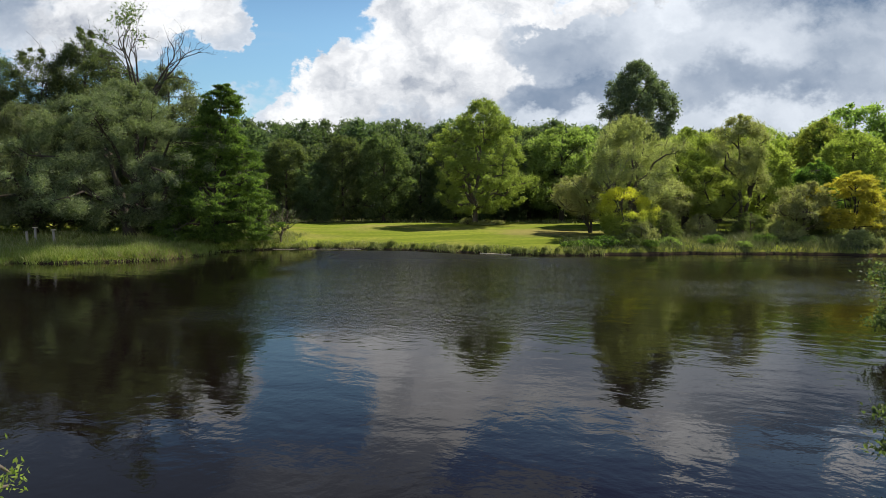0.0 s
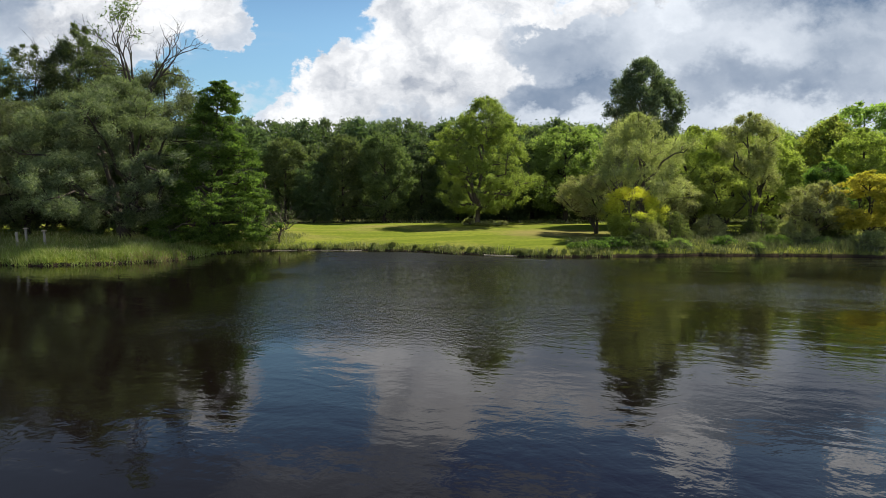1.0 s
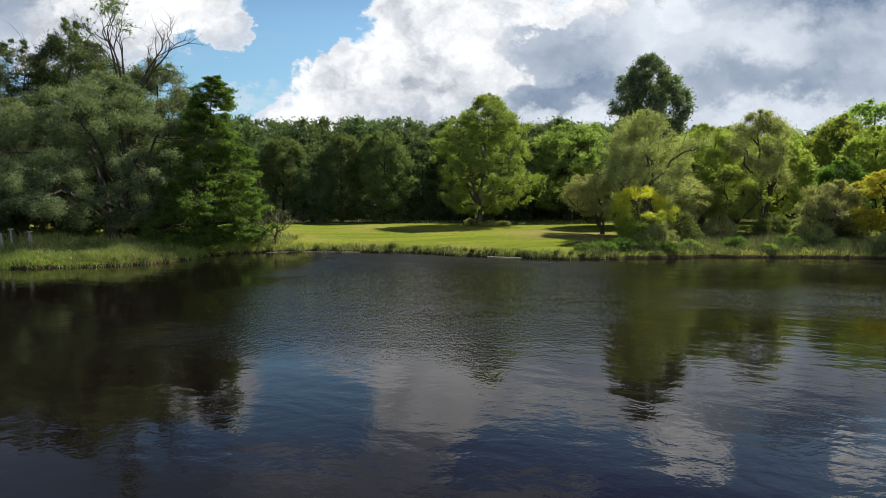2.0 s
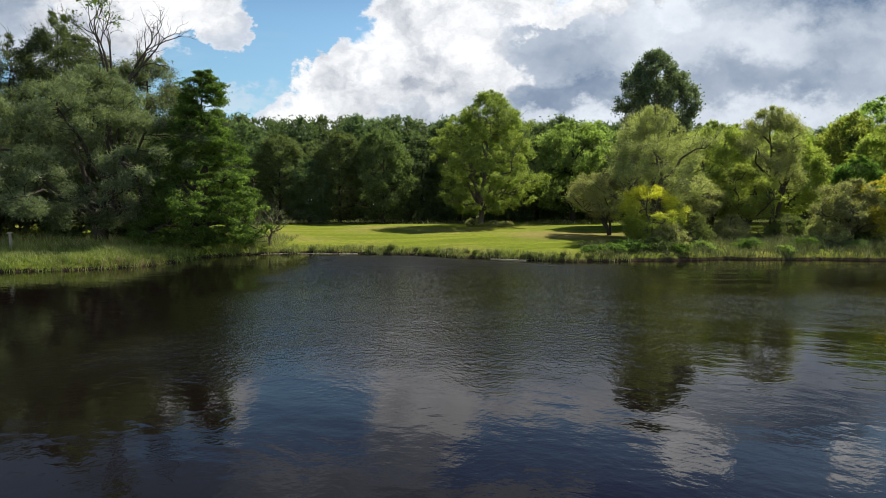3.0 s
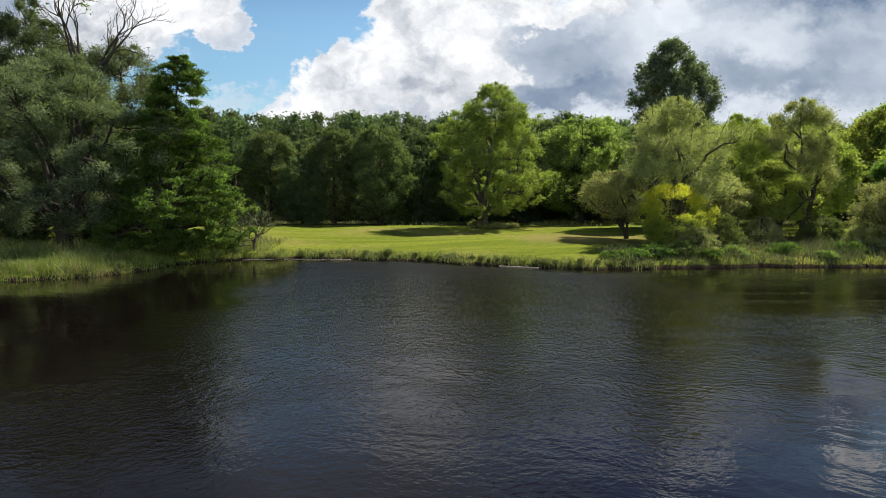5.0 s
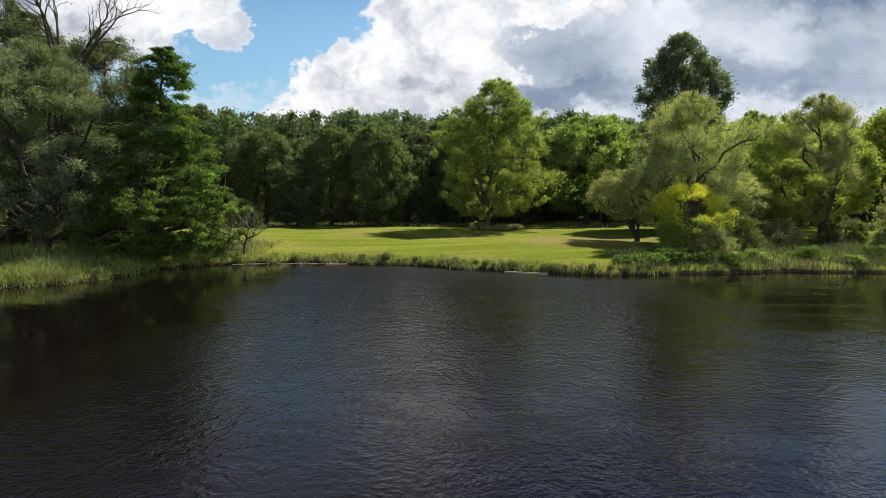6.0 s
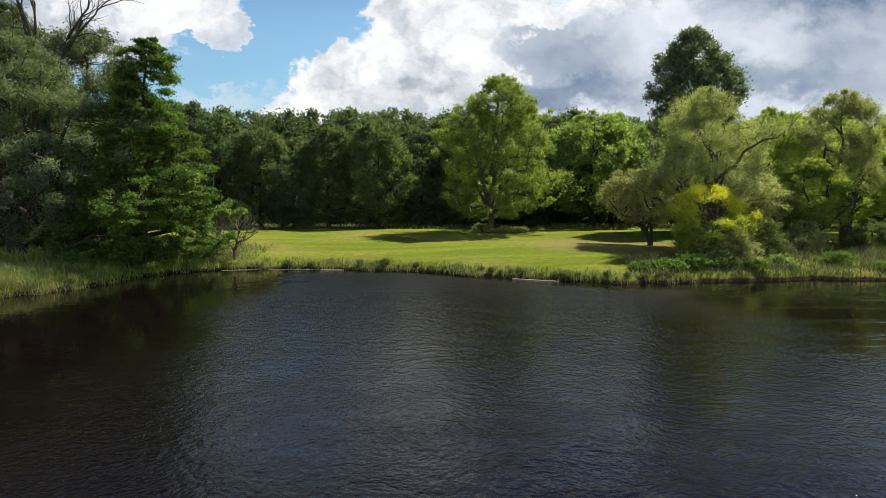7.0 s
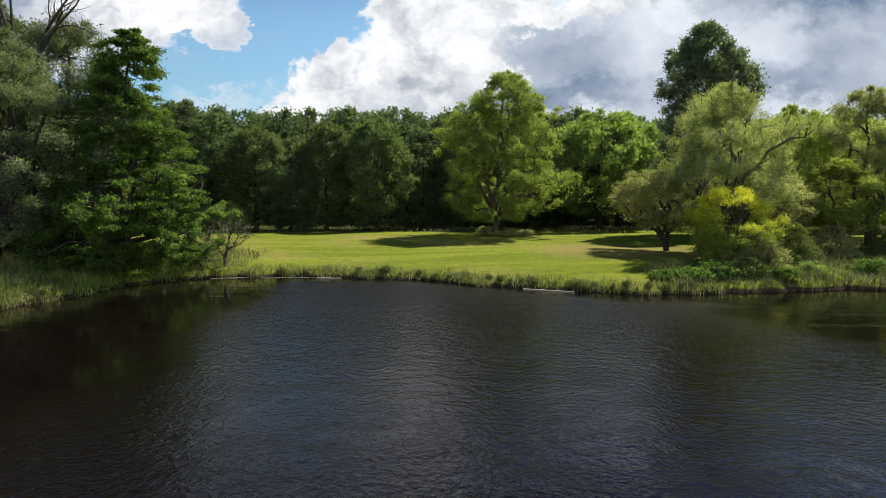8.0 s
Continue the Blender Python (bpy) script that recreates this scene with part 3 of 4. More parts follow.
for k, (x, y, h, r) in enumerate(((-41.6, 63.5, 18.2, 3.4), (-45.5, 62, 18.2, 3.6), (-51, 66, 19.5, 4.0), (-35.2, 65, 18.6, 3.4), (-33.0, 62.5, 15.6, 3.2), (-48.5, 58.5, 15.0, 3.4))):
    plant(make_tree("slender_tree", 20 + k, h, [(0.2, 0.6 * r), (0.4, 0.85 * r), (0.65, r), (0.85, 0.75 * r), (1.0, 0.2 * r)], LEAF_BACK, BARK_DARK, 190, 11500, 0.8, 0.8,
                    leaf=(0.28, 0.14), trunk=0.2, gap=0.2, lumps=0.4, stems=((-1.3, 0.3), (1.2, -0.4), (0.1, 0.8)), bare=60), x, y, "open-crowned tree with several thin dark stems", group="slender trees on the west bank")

# the meadow's edge
plant(make_tree("lime_tree", 31, 16.0, [(0.1, 2.4), (0.18, 4.8), (0.3, 6.0), (0.42, 6.1), (0.55, 5.5), (0.66, 4.8), (0.78, 3.8), (0.88, 2.6), (0.95, 1.6), (1.0, 0.6)], LEAF_LIME, BARK, 600, 62000, 0.58, 0.8,
                leaf=(0.2, 0.14), trunk=0.3, limbs=22, lumps=0.45, gap=0.27, shell=0.35, rise=0.7, lean=(0.9, 0.0), bare=30), 4.1, 78.6, "fresh green broad-leaved tree standing alone on the lawn")
plant(make_tree("poplar_tree", 32, 20.6, [(0.12, 2.5), (0.4, 4.0), (0.6, 4.2), (0.75, 4.0), (0.86, 3.2), (0.94, 2.1), (1.0, 0.6)], LEAF_POPLAR, BARK_DARK, 360, 32000, 0.72, 1.1,
                leaf=(0.36, 0.24), trunk=0.4, limbs=22, lumps=0.32, shell=0.3, rise=0.8), 24.9, 79.0, "tall dark blue-green poplar with a rounded top")

# right bank
plant(make_tree("crack_willow_tree", 41, 11.4, [(0.2, 2.4), (0.4, 3.5), (0.6, 3.8), (0.78, 3.2), (0.9, 2.2), (1.0, 0.6)], LEAF_SALLOW, BARK, 230, 26000, 0.72, 0.9,
                leaf=(0.3, 0.08), trunk=0.4, limbs=18, stems=((-1.9, 0), (1.6, 0.4), (0.2, -0.8)), lumps=0.8, gap=0.38, bare=90), 18.3, 60.5, "pale green willow with bare grey twigs at its top")
plant(make_tree("leaning_willow_tree", 42, 5.6, [(0.3, 1.0), (0.5, 2.3), (0.75, 2.5), (0.9, 1.6), (1.0, 0.6)], LEAF_SALLOW, BARK_DARK, 110, 9500, 0.6, 0.8,
                leaf=(0.26, 0.08), trunk=0.2, limbs=12, lean=(-1.9, 0), stems=((-0.6, 0), (0.7, 0.2)), lumps=0.5, gap=0.26, bare=16), 15.0, 62.0, "small willow leaning over the lawn with an open crown")
plant(make_tree("flowering_shrub", 43, 4.6, [(0.02, 1.6), (0.25, 2.4), (0.6, 2.5), (0.85, 1.9), (1.0, 0.6)], LEAF_SHRUB, BARK, 150, 15000, 0.5, 0.75,
                leaf=(0.18, 0.09), trunk=0.1, stems=((-1.2, 0), (0.9, 0.3), (0.1, 0.7)), limbs=12, lumps=0.5, gap=0.24), 16.3, 55.2, "shrub with bright yellow flowering tops", "shrub")
plant(make_tree("small_willow_tree", 44, 5.4, [(0.34, 1.2), (0.55, 2.3), (0.78, 2.0), (1.0, 0.5)], LEAF_SALLOW, BARK_DARK, 90, 9500, 0.65, 0.7,
                leaf=(0.26, 0.1), trunk=0.16, limbs=9, lumps=0.35, gap=0.2), 22.2, 60.8, "small green willow with a short dark trunk")
plant(make_tree("bright_willow_tree", 45, 10.8, [(0.25, 2.2), (0.45, 3.5), (0.7, 3.2), (0.9, 1.8), (1.0, 0.4)], LEAF_BRIGHT, BARK_DARK, 150, 18000, 0.85, 0.75,
                leaf=(0.3, 0.1), trunk=0.32, limbs=12, stems=((-1.2, 0), (1.4, 0.3)), lumps=0.7, gap=0.34), 26.5, 67.0, "bright yellow-green willow in full leaf")
plant(make_tree("bright_willow_tree", 46, 6.4, [(0.25, 1.8), (0.5, 2.7), (0.75, 2.3), (1.0, 0.5)], LEAF_BRIGHT, BARK_DARK, 110, 12000, 0.7, 0.75,
                leaf=(0.28, 0.1), trunk=0.2, limbs=10, stems=((-1.0, 0), (1.2, 0.2)), lumps=0.4, gap=0.28), 27.2, 61.5, "low bushy yellow-green willow on the bank")
plant(make_tree("slanting_willow_tree", 47, 12.2, [(0.34, 1.2), (0.48, 2.3), (0.7, 2.6), (0.9, 1.4), (1.0, 0.4)], LEAF_SALLOW, BARK_DARK, 120, 12000, 0.8, 0.9,
                leaf=(0.32, 0.09), trunk=0.4, limbs=12, stems=((-0.6, 0), (2.0, 0.3)), lumps=0.7, gap=0.38), 31.8, 65.0, "tall feathery willow with two slanting dark stems")
plant(make_tree("sallow_bush", 48, 5.0, [(0.15, 1.5), (0.45, 2.5), (0.75, 2.0), (1.0, 0.5)], LEAF_SALLOW, BARK, 100, 10000, 0.65, 0.7,
                leaf=(0.26, 0.1), trunk=0.12, stems=((-1, 0), (0.8, 0.2)), limbs=8, lumps=0.6, gap=0.3), 33.0, 56.0, "grey-green sallow bush at the water's edge", "shrub")
plant(make_tree("young_tree", 49, 7.2, [(0.2, 1.5), (0.5, 2.0), (0.8, 1.6), (1.0, 0.3)], LEAF_ALDER, BARK, 90, 12000, 0.65, 0.6,
                leaf=(0.24, 0.16), trunk=0.13), 36.5, 60.0, "young dark green tree beside the golden one")
plant(make_tree("golden_tree", 50, 6.0, [(0.18, 1.6), (0.4, 2.8), (0.65, 2.6), (0.88, 1.4), (1.0, 0.3)], LEAF_GOLD, BARK_DARK, 110, 13000, 0.6, 0.45,
                leaf=(0.24, 0.16), trunk=0.13, limbs=10, lumps=0.6, gap=0.33), 36.6, 54.4, "small golden-yellow tree with a thin dark trunk")

# woods: a few kinds, repeated
LOW = ((0.02, 0.7), (0.2, 1.0), (0.45, 1.05), (0.7, 0.85), (0.88, 0.5), (1.0, 0.12))
WOOD = [make_tree("wood_tree", 60, 15.0, prof(5.2, ((0.02, 0.7), (0.2, 1.0), (0.45, 1.05), (0.68, 0.95), (0.86, 0.68), (1.0, 0.3))), LEAF_WOOD, BARK_DARK, 230, 11000, 1.1, 0.75, leaf=(0.5, 0.34), trunk=0.35, lumps=0.28),
        make_tree("wood_tree", 61, 15.0, prof(4.6, ((0.06, 0.6), (0.25, 0.95), (0.5, 1.0), (0.75, 0.85), (0.9, 0.6), (1.0, 0.28))), LEAF_WOOD_LIT, BARK_DARK, 210, 11000, 1.1, 0.75, leaf=(0.48, 0.33), trunk=0.3, lumps=0.24),
        make_tree("wood_tree", 62, 15.0, prof(5.0, ((0.03, 0.8), (0.3, 1.1), (0.6, 1.05), (0.82, 0.75), (1.0, 0.3))), LEAF_WOOD, BARK_DARK, 220, 11000, 1.15, 0.75, leaf=(0.5, 0.35), trunk=0.35, lumps=0.3)]
DOME = ((0.02, 0.8), (0.2, 1.0), (0.6, 1.05), (0.8, 0.95), (0.92, 0.72), (1.0, 0.42))
FAR = [make_tree("wood_tree", 65, 15.0, prof(5.2, DOME), LEAF_WOOD, BARK_DARK, 160, 5400, 1.6, 0.8, leaf=(0.66, 0.45), trunk=0.35, lumps=0.12, limbs=4),
       make_tree("wood_tree", 66, 15.0, prof(4.9, ((0.36, 0.8), (0.45, 1.0), *DOME[2:])), LEAF_WOOD, BARK_DARK, 150, 5400, 1.7, 0.8, leaf=(0.66, 0.45), trunk=0.35, lumps=0.1, limbs=4)]
FRESH = [make_tree("oak_tree", 63, 14.0, prof(6.0, ((0.15, 0.7), (0.35, 1.05), (0.6, 1.0), (0.85, 0.7), (1.0, 0.2))), LEAF_FRESH, BARK_DARK, 280, 13000, 0.95, 0.7, leaf=(0.46, 0.32), trunk=0.4, lumps=0.22),
         make_tree("oak_tree", 64, 14.0, prof(5.2), LEAF_BRIGHT, BARK_DARK, 250, 12500, 0.95, 0.7, leaf=(0.44, 0.3), trunk=0.35, lumps=0.25)]
first = set()


def repeat(kind, x, y, scale, label, group, tall=1.0):
    m = pose(x, y, gz(x, y), 0, 0, (x * 47.0 + y * 31.0) % 360) @ Matrix.Diagonal((scale, scale, scale * tall, 1))
    if kind in first:
        ob = copy_thing(kind, m @ Matrix.Diagonal((1 / kind.scale.x, 1 / kind.scale.y, 1 / kind.scale.z, 1)))
    else:
        first.add(kind)
        kind.matrix_basis = m
        ob = kind
    return tagged(ob, label, "tree", group)


# front of the wood behind the lawn
for x, y, s, kind in ((-40, 96, 0.98, 0), (-33.5, 95, 1.02, 2), (-29, 93, 0.9, 0), (-23.2, 90.5, 0.8, 1), (-18.6, 88.5, 0.56, 2), (-15.0, 91.5, 0.83, 1), (-8.8, 90, 0.85, 1),
                      (-3.5, 96, 0.82, 2), (2, 98, 0.95, 1), (9.5, 93, 0.88, 0), (-47, 97, 1.0, 1), (-54, 95, 1.0, 0), (14, 99, 0.95, 2), (-60, 80, 0.95, 0), (-68, 86, 1.0, 2), (-64, 70, 0.9, 1), (-78, 84, 1.0, 0), (-54, 84, 0.95, 2)):
    repeat(WOOD[kind], x, y, s, "dark green round-crowned tree at the wood's edge", "trees at the wood's edge")
for k in range(30):
    x = -68 + 5.6 * k
    repeat(FAR[0], x, 110 + 8 * ((k * 0.618) % 1), 0.83 + 0.1 * ((k * 0.37) % 1), "dark green tree deep in the wood", "trees deep in the wood")
for k in range(28):
    x = -76 + 6.6 * k
    repeat(FAR[1], x, 126 + 6 * ((k * 0.618) % 1), 1.27 + 0.08 * ((k * 0.73) % 1) - 0.0025 * max(x, 0.0), "dark green tree deep in the wood", "trees deep in the wood")
for x, y, s, kind in ((17.5, 90, 0.98, 0), (22, 98, 1.05, 0), (13, 103, 1.08, 0), (38.5, 85, 0.92, 1), (45, 88, 0.98, 1), (33, 92, 0.9, 1), (57.5, 86, 1.15, 0), (52, 84, 1.0, 1), (64, 80, 1.15, 0),
                      (70, 88, 1.1, 1), (23, 73.5, 0.58, 1), (30, 75.5, 0.7, 1), (37.5, 73, 0.72, 1), (48, 72, 0.8, 1), (58, 70, 0.9, 0)):
    repeat(FRESH[kind], x, y, s, "bright green broad-leaved tree at the meadow's edge", "broad-leaved trees round the meadow")


# the dead tree --------------------------------------------------------------
def make_dead_tree(name, seed, height, forks, bark, slant=0.0, thick=0.34):
    """A bare tree: trunk, and limbs that fork into ever thinner branches. forks: (height on the trunk, tip, has shoots)."""
    rng = np.random.default_rng(seed)
    thing = new(name)
    k = 8
    z = np.linspace(-0.3, height, k)
    p = np.stack([0.12 * np.sin(z * 0.45) + slant * z / height, 0.1 * np.cos(z * 0.6), z], 1)
    part("trunk", tube(p, thick, thick * 0.4, 9), bark, thing, smooth=True)
    buds = []

    def branch(a, d, length, r, depth, out):
        pts = [np.array(a)]
        d = unit(np.array(d))
        seg = 6
        for _ in range(seg):
            d = unit(d + rng.normal(0, 0.13 if depth == 1 else 0.24, 3) + np.array([0, 0, 0.06]))
            pts.append(pts[-1] + d * length / seg)
        pts = np.array(pts)
        out.append(tube(pts, r, r * 0.42, 6 if depth < 2 else 4))
        if depth >= 4 or length < 0.45:
            buds.append(pts[-1])
            return
        for i in range(3 if depth < 2 else 2):
            q = int(rng.integers(2, seg + 1))
            dd = unit(pts[q] - pts[q - 1]) + rng.normal(0, 0.5, 3) * np.array([1, 0.9, 0.7]) + np.array([0, 0, 0.2])
            branch(pts[q], dd, length * rng.uniform(0.45, 0.7), r * rng.uniform(0.38, 0.55), depth + 1, out)
        branch(pts[-1], d + rng.normal(0, 0.25, 3), length * 0.6, r * 0.42, depth + 1, out)

    for zf, tip, shoots in forks:
        a = np.array([np.interp(zf, z, p[:, i]) for i in range(3)])
        out = []
        b = np.array(tip, float)
        n0 = len(buds)
        branch(a, b - a, np.linalg.norm(b - a), 0.13 if height > 8 else 0.06, 1, out)
        limb = tagged(part("limb", join(out), bark, thing, smooth=True))
        if shoots:
            c = np.array(buds[n0:])
            c = c[rng.random(len(c)) < 0.75]
            m = len(c) * 26
            own = np.repeat(np.arange(len(c)), 26)
            g = rng.normal(0, 0.28, (m, 3))
            base = c[own] + g
            face = unit(rng.normal(size=(m, 3)) + np.array([0, 0, 0.5]))
            tagged(part("foliage", leaf_quads(base, rng.normal(size=(m, 3)), face, rng.uniform(0.16, 0.3, m), rng.uniform(0.08, 0.15, m), rng), LEAF_ALDER, thing, "thin tufts of live leaves"), kind="stuff")
    return thing


BARK_DEAD = bark_material("dead_bark", (0.028, 0.022, 0.018), (0.09, 0.074, 0.062))
plant(make_dead_tree("dead_tree", 71, 13.4, ((12.7, (-1.3, 0.2, 17.0), True), (13.3, (0.9, -0.2, 17.4), False), (13.0, (0.2, 0.6, 16.6), False)), BARK_DEAD),
      -28.3, 57.0, "bare dead tree with forked brown branches above the willow")
plant(make_dead_tree("dead_tree", 73, 13.8, ((13.5, (2.4, 0.1, 16.8), False), (13.6, (3.7, -0.3, 15.6), False), (13.0, (2.2, 0.5, 15.8), False)), BARK_DEAD, 0.9),
      -28.0, 58.2, "broken dead stem leaning beside the taller dead tree")
plant(make_dead_tree("dead_tree", 72, 3.6, ((3.3, (-1.5, 0.0, 6.0), False), (3.5, (0.2, -0.2, 7.2), False), (3.0, (1.3, 0.2, 6.0), False)), BARK_GREY, thick=0.12),
      16.0, 58.6, "bare grey dead stems standing in the willows")


STRAW = grass_material("dead_stems", (0.14, 0.1, 0.055), (0.3, 0.22, 0.13), (0.42, 0.35, 0.22))


# bank plants ----------------------------------------------------------------
def blades(x, y, h, w, rng, lean=0.25):
    """Grass blades: bent, pointed, two pieces each."""
    m = len(x)
    b = np.stack([x, y, ground_z(x, y) - 0.03], 1)
    th = rng.uniform(0, 2 * np.pi, m)
    side = np.stack([np.cos(th), np.sin(th), np.zeros(m)], 1) * (w / 2)[:, None]
    ln = rng.normal(0, lean, (m, 2)) + np.array([-0.12, 0.0])
    top = b + np.stack([ln[:, 0] * h, ln[:, 1] * h, h], 1)
    mid = b + np.stack([ln[:, 0] * h * 0.3, ln[:, 1] * h * 0.3, h * 0.55], 1)
    v = np.stack([b - side, b + side, mid + side * 0.8, mid - side * 0.8, top + side * 0.1, top - side * 0.1], 1).reshape(-1, 3)
    o = np.arange(m)[:, None] * 6
    f = np.concatenate([o + np.array([0, 1, 2, 3]), o + np.array([3, 2, 4, 5])])
    return v, f


def scatter(rng, count, x0, x1, y0, y1, keep):
    x, y = rng.uniform(x0, x1, count), rng.uniform(y0, y1, count)
    d = shore_distance(x, y)
    ok = keep(x, y, d, rng.random(count))
    return x[ok], y[ok], d[ok]


def clumpy(x, y, s):
    return 0.5 + 0.5 * np.sin(x * s + 1.7 * np.sin(y * s * 0.8)) * np.sin(y * s * 1.1 + 1.3 * np.sin(x * s * 0.6))


def bank_grass():
    rng = np.random.default_rng(81)
    # west bank: long and pale behind, lush and coloured as sunlit along the water
    x, y, d = scatter(rng, 170000, -60, -14, 34, 64, lambda x, y, d, r: (d > 1.6) & (d < 17) & (r < np.exp(-d / 9) * (0.35 + 0.65 * clumpy(x, y, 0.9))))
    h = (0.22 + 0.45 * clumpy(x, y, 0.7)) * rng.uniform(0.5, 1.25, len(x))
    tagged(part("bank_grass", blades(x, y, h, rng.uniform(0.025, 0.05, len(x)), rng, 0.4), TALL_GRASS), "long green and straw-tipped grass on the west bank", "grass", kind="stuff")
    x, y, d = scatter(rng, 260000, -60, -17, 33, 58, lambda x, y, d, r: (d > -0.12) & (d < 4.2) & (r < np.exp(-np.maximum(d, 0) / 2.4) * (0.55 + 0.45 * clumpy(x, y, 1.3))))
    h = (0.2 + 0.42 * clumpy(x, y, 0.8)) * rng.uniform(0.5, 1.25, len(x)) * np.clip(0.65 + d / 3, 0.6, 1)
    tagged(part("bank_grass", blades(x, y, h, rng.uniform(0.025, 0.05, len(x)), rng, 0.45), SUNLIT_GRASS), "lush green grass overhanging the west bank's edge, coloured as sunlit", "grass", kind="stuff")
    # east bank: grass colour darkened to hold the shade below the willows
    x, y, d = scatter(rng, 150000, 9.5, 60, 44, 68, lambda x, y, d, r: (d > 0.12) & (d < 15) & (r < np.exp(-d / 8) * (0.35 + 0.65 * clumpy(x, y, 1.1))) & (x > 11 - 0.3 * d + 0.15 * d * d * (d > 4)))
    h = (0.22 + 0.55 * clumpy(x, y, 0.55)) * rng.uniform(0.4, 1.3, len(x)) * np.clip(0.6 + d / 2, 0.6, 1)
    tagged(part("bank_grass", blades(x, y, h, rng.uniform(0.025, 0.05, len(x)), rng, 0.45), SHADED_GRASS), "tall rank grass below the willows, coloured dark for their shade", "grass", kind="stuff")
    # fringe of the lawn at the water
    x, y, d = scatter(rng, 150000, -18, 13, 46, 60, lambda x, y, d, r: (d > 0.0) & (d < 1.6) & (r < (0.3 + 0.7 * clumpy(x, y, 2.0)) * np.exp(-d / 0.7)))
    h = (0.16 + 0.2 * clumpy(x, y, 1.6)) * rng.uniform(0.6, 1.2, len(x))
    tagged(part("fringe_grass", blades(x, y, h, rng.uniform(0.03, 0.05, len(x)), rng), TALL_GRASS), "uncut fringe of green grass along the water", "grass", kind="stuff")
    # rough growth under the trees beyond the lawn
    x, y, d = scatter(rng, 40000, -50, 70, 80, 100, lambda x, y, d, r: (r < 0.05 + 0.6 * clumpy(x, y, 0.5) ** 2) & (y > 87 + 2 * np.sin(x * 0.4) - 8 * (x > 14)))
    h = (0.15 + 0.4 * clumpy(x, y, 0.6)) * rng.uniform(0.6, 1.2, len(x))
    tagged(part("rough_grass", blades(x, y, h, rng.uniform(0.08, 0.16, len(x)), rng), TALL_GRASS), "rough pale undergrowth below the wood's edge", "grass", kind="stuff")

    # dead stems at the tip of the west bank
    x, y, d = scatter(rng, 9000, -24.5, -18.5, 41, 48, lambda x, y, d, r: (d > -0.15) & (d < 0.9) & (r < 0.75 * np.exp(-np.hypot(x + 20.6, y - 44.6) / 1.6)))
    tagged(part("dry_reeds", blades(x, y, rng.uniform(0.15, 0.55, len(x)), rng.uniform(0.02, 0.04, len(x)), rng, 0.7), STRAW), "tangle of dead brown stems at the bank's tip", "reeds", kind="stuff")


bank_grass()


def rush_clump(seed, count=240, r=0.32, high=0.62):
    rng = np.random.default_rng(seed)
    a, q = rng.uniform(0, 2 * np.pi, count), r * np.sqrt(rng.random(count))
    x, y = q * np.cos(a), q * np.sin(a)
    h = high * rng.uniform(0.55, 1.15, count) * (1.1 - 0.5 * q / r)
    v, f = blades(x, y, h, np.full(count, 0.03), rng, 0.2)
    v[:, 2] -= np.repeat(ground_z(x, y) - 0.03, 6)
    tall = np.maximum(v[:, 2:3], 0)
    v[:, :2] += v[:, :2] * tall * 0.5
    return part("rush_clump", (v, f), RUSH)


RUSHES = [rush_clump(90), rush_clump(91, 300, 0.42, 0.75), rush_clump(92, 180, 0.25, 0.5)]
rng = np.random.default_rng(93)
edge = [(-15.0, 55.8), (-12.0, 56.7), (-8.4, 56.0), (-5.2, 55.4), (-2.2, 54.2), (1.0, 51.9), (3.6, 50.6), (6.0, 49.2), (8.6, 48.4), (12.0, 48.6)]
used = set()
for k in range(46):
    s = (k + rng.uniform(0, 0.8)) / 46 * (len(edge) - 1)
    if s < 3.0 and rng.random() < 0.7:
        continue
    i = min(int(s), len(edge) - 2)
    x = edge[i][0] + (edge[i + 1][0] - edge[i][0]) * (s - i)
    y = edge[i][1] + (edge[i + 1][1] - edge[i][1]) * (s - i) + rng.uniform(0.25, 0.7)
    q = int(rng.integers(3))
    m = pose(x, y, gz(x, y) - 0.03, 0, 0, rng.uniform(0, 360)) @ Matrix.Scale(rng.uniform(0.45, 0.9), 4)
    if q in used:
        ob = copy_thing(RUSHES[q], m)
    else:
        used.add(q)
        ob = RUSHES[q]
        ob.matrix_basis = m
    tagged(ob, "dark green clump of rushes at the water's edge", "plant", "rushes along the lawn's shore")


# timber at the water's edge, posts ------------------------------------------
def log(x, y, length, r, turn, seed, label):
    rng = np.random.default_rng(seed)
    k = 8
    p = np.stack([np.linspace(-length / 2, length / 2, k), rng.normal(0, 0.02, k), rng.normal(0, 0.008, k)], 1)
    v, f = tube(p, r, r * 0.8, 9)
    v += rng.normal(0, r * 0.06, v.shape)
    caps = [(v, f)]
    for ring, c in ((v[:9], p[0]), (v[-9:], p[-1])):
        mid = np.concatenate([ring, [c]])
        caps.append((mid, np.array([[i, (i + 1) % 9, 9, 9] for i in range(9)])))
    bm = bmesh.new()
    for a, b in caps:
        vs = [bm.verts.new(q) for q in a]
        for face in b:
            ids = list(dict.fromkeys(int(i) for i in face))
            bm.faces.new([vs[i] for i in ids])
    bmesh.ops.remove_doubles(bm, verts=bm.verts, dist=1e-4)
    me = bpy.data.meshes.new("log")
    bm.to_mesh(me)
    bm.free()
    me.materials.append(TIMBER_PALE)
    ob = new("log", me)
    ob.matrix_basis = pose(x, y, r * 0.35, 0, 0, turn)
    return tagged(ob, label, "log", "logs along the shore")


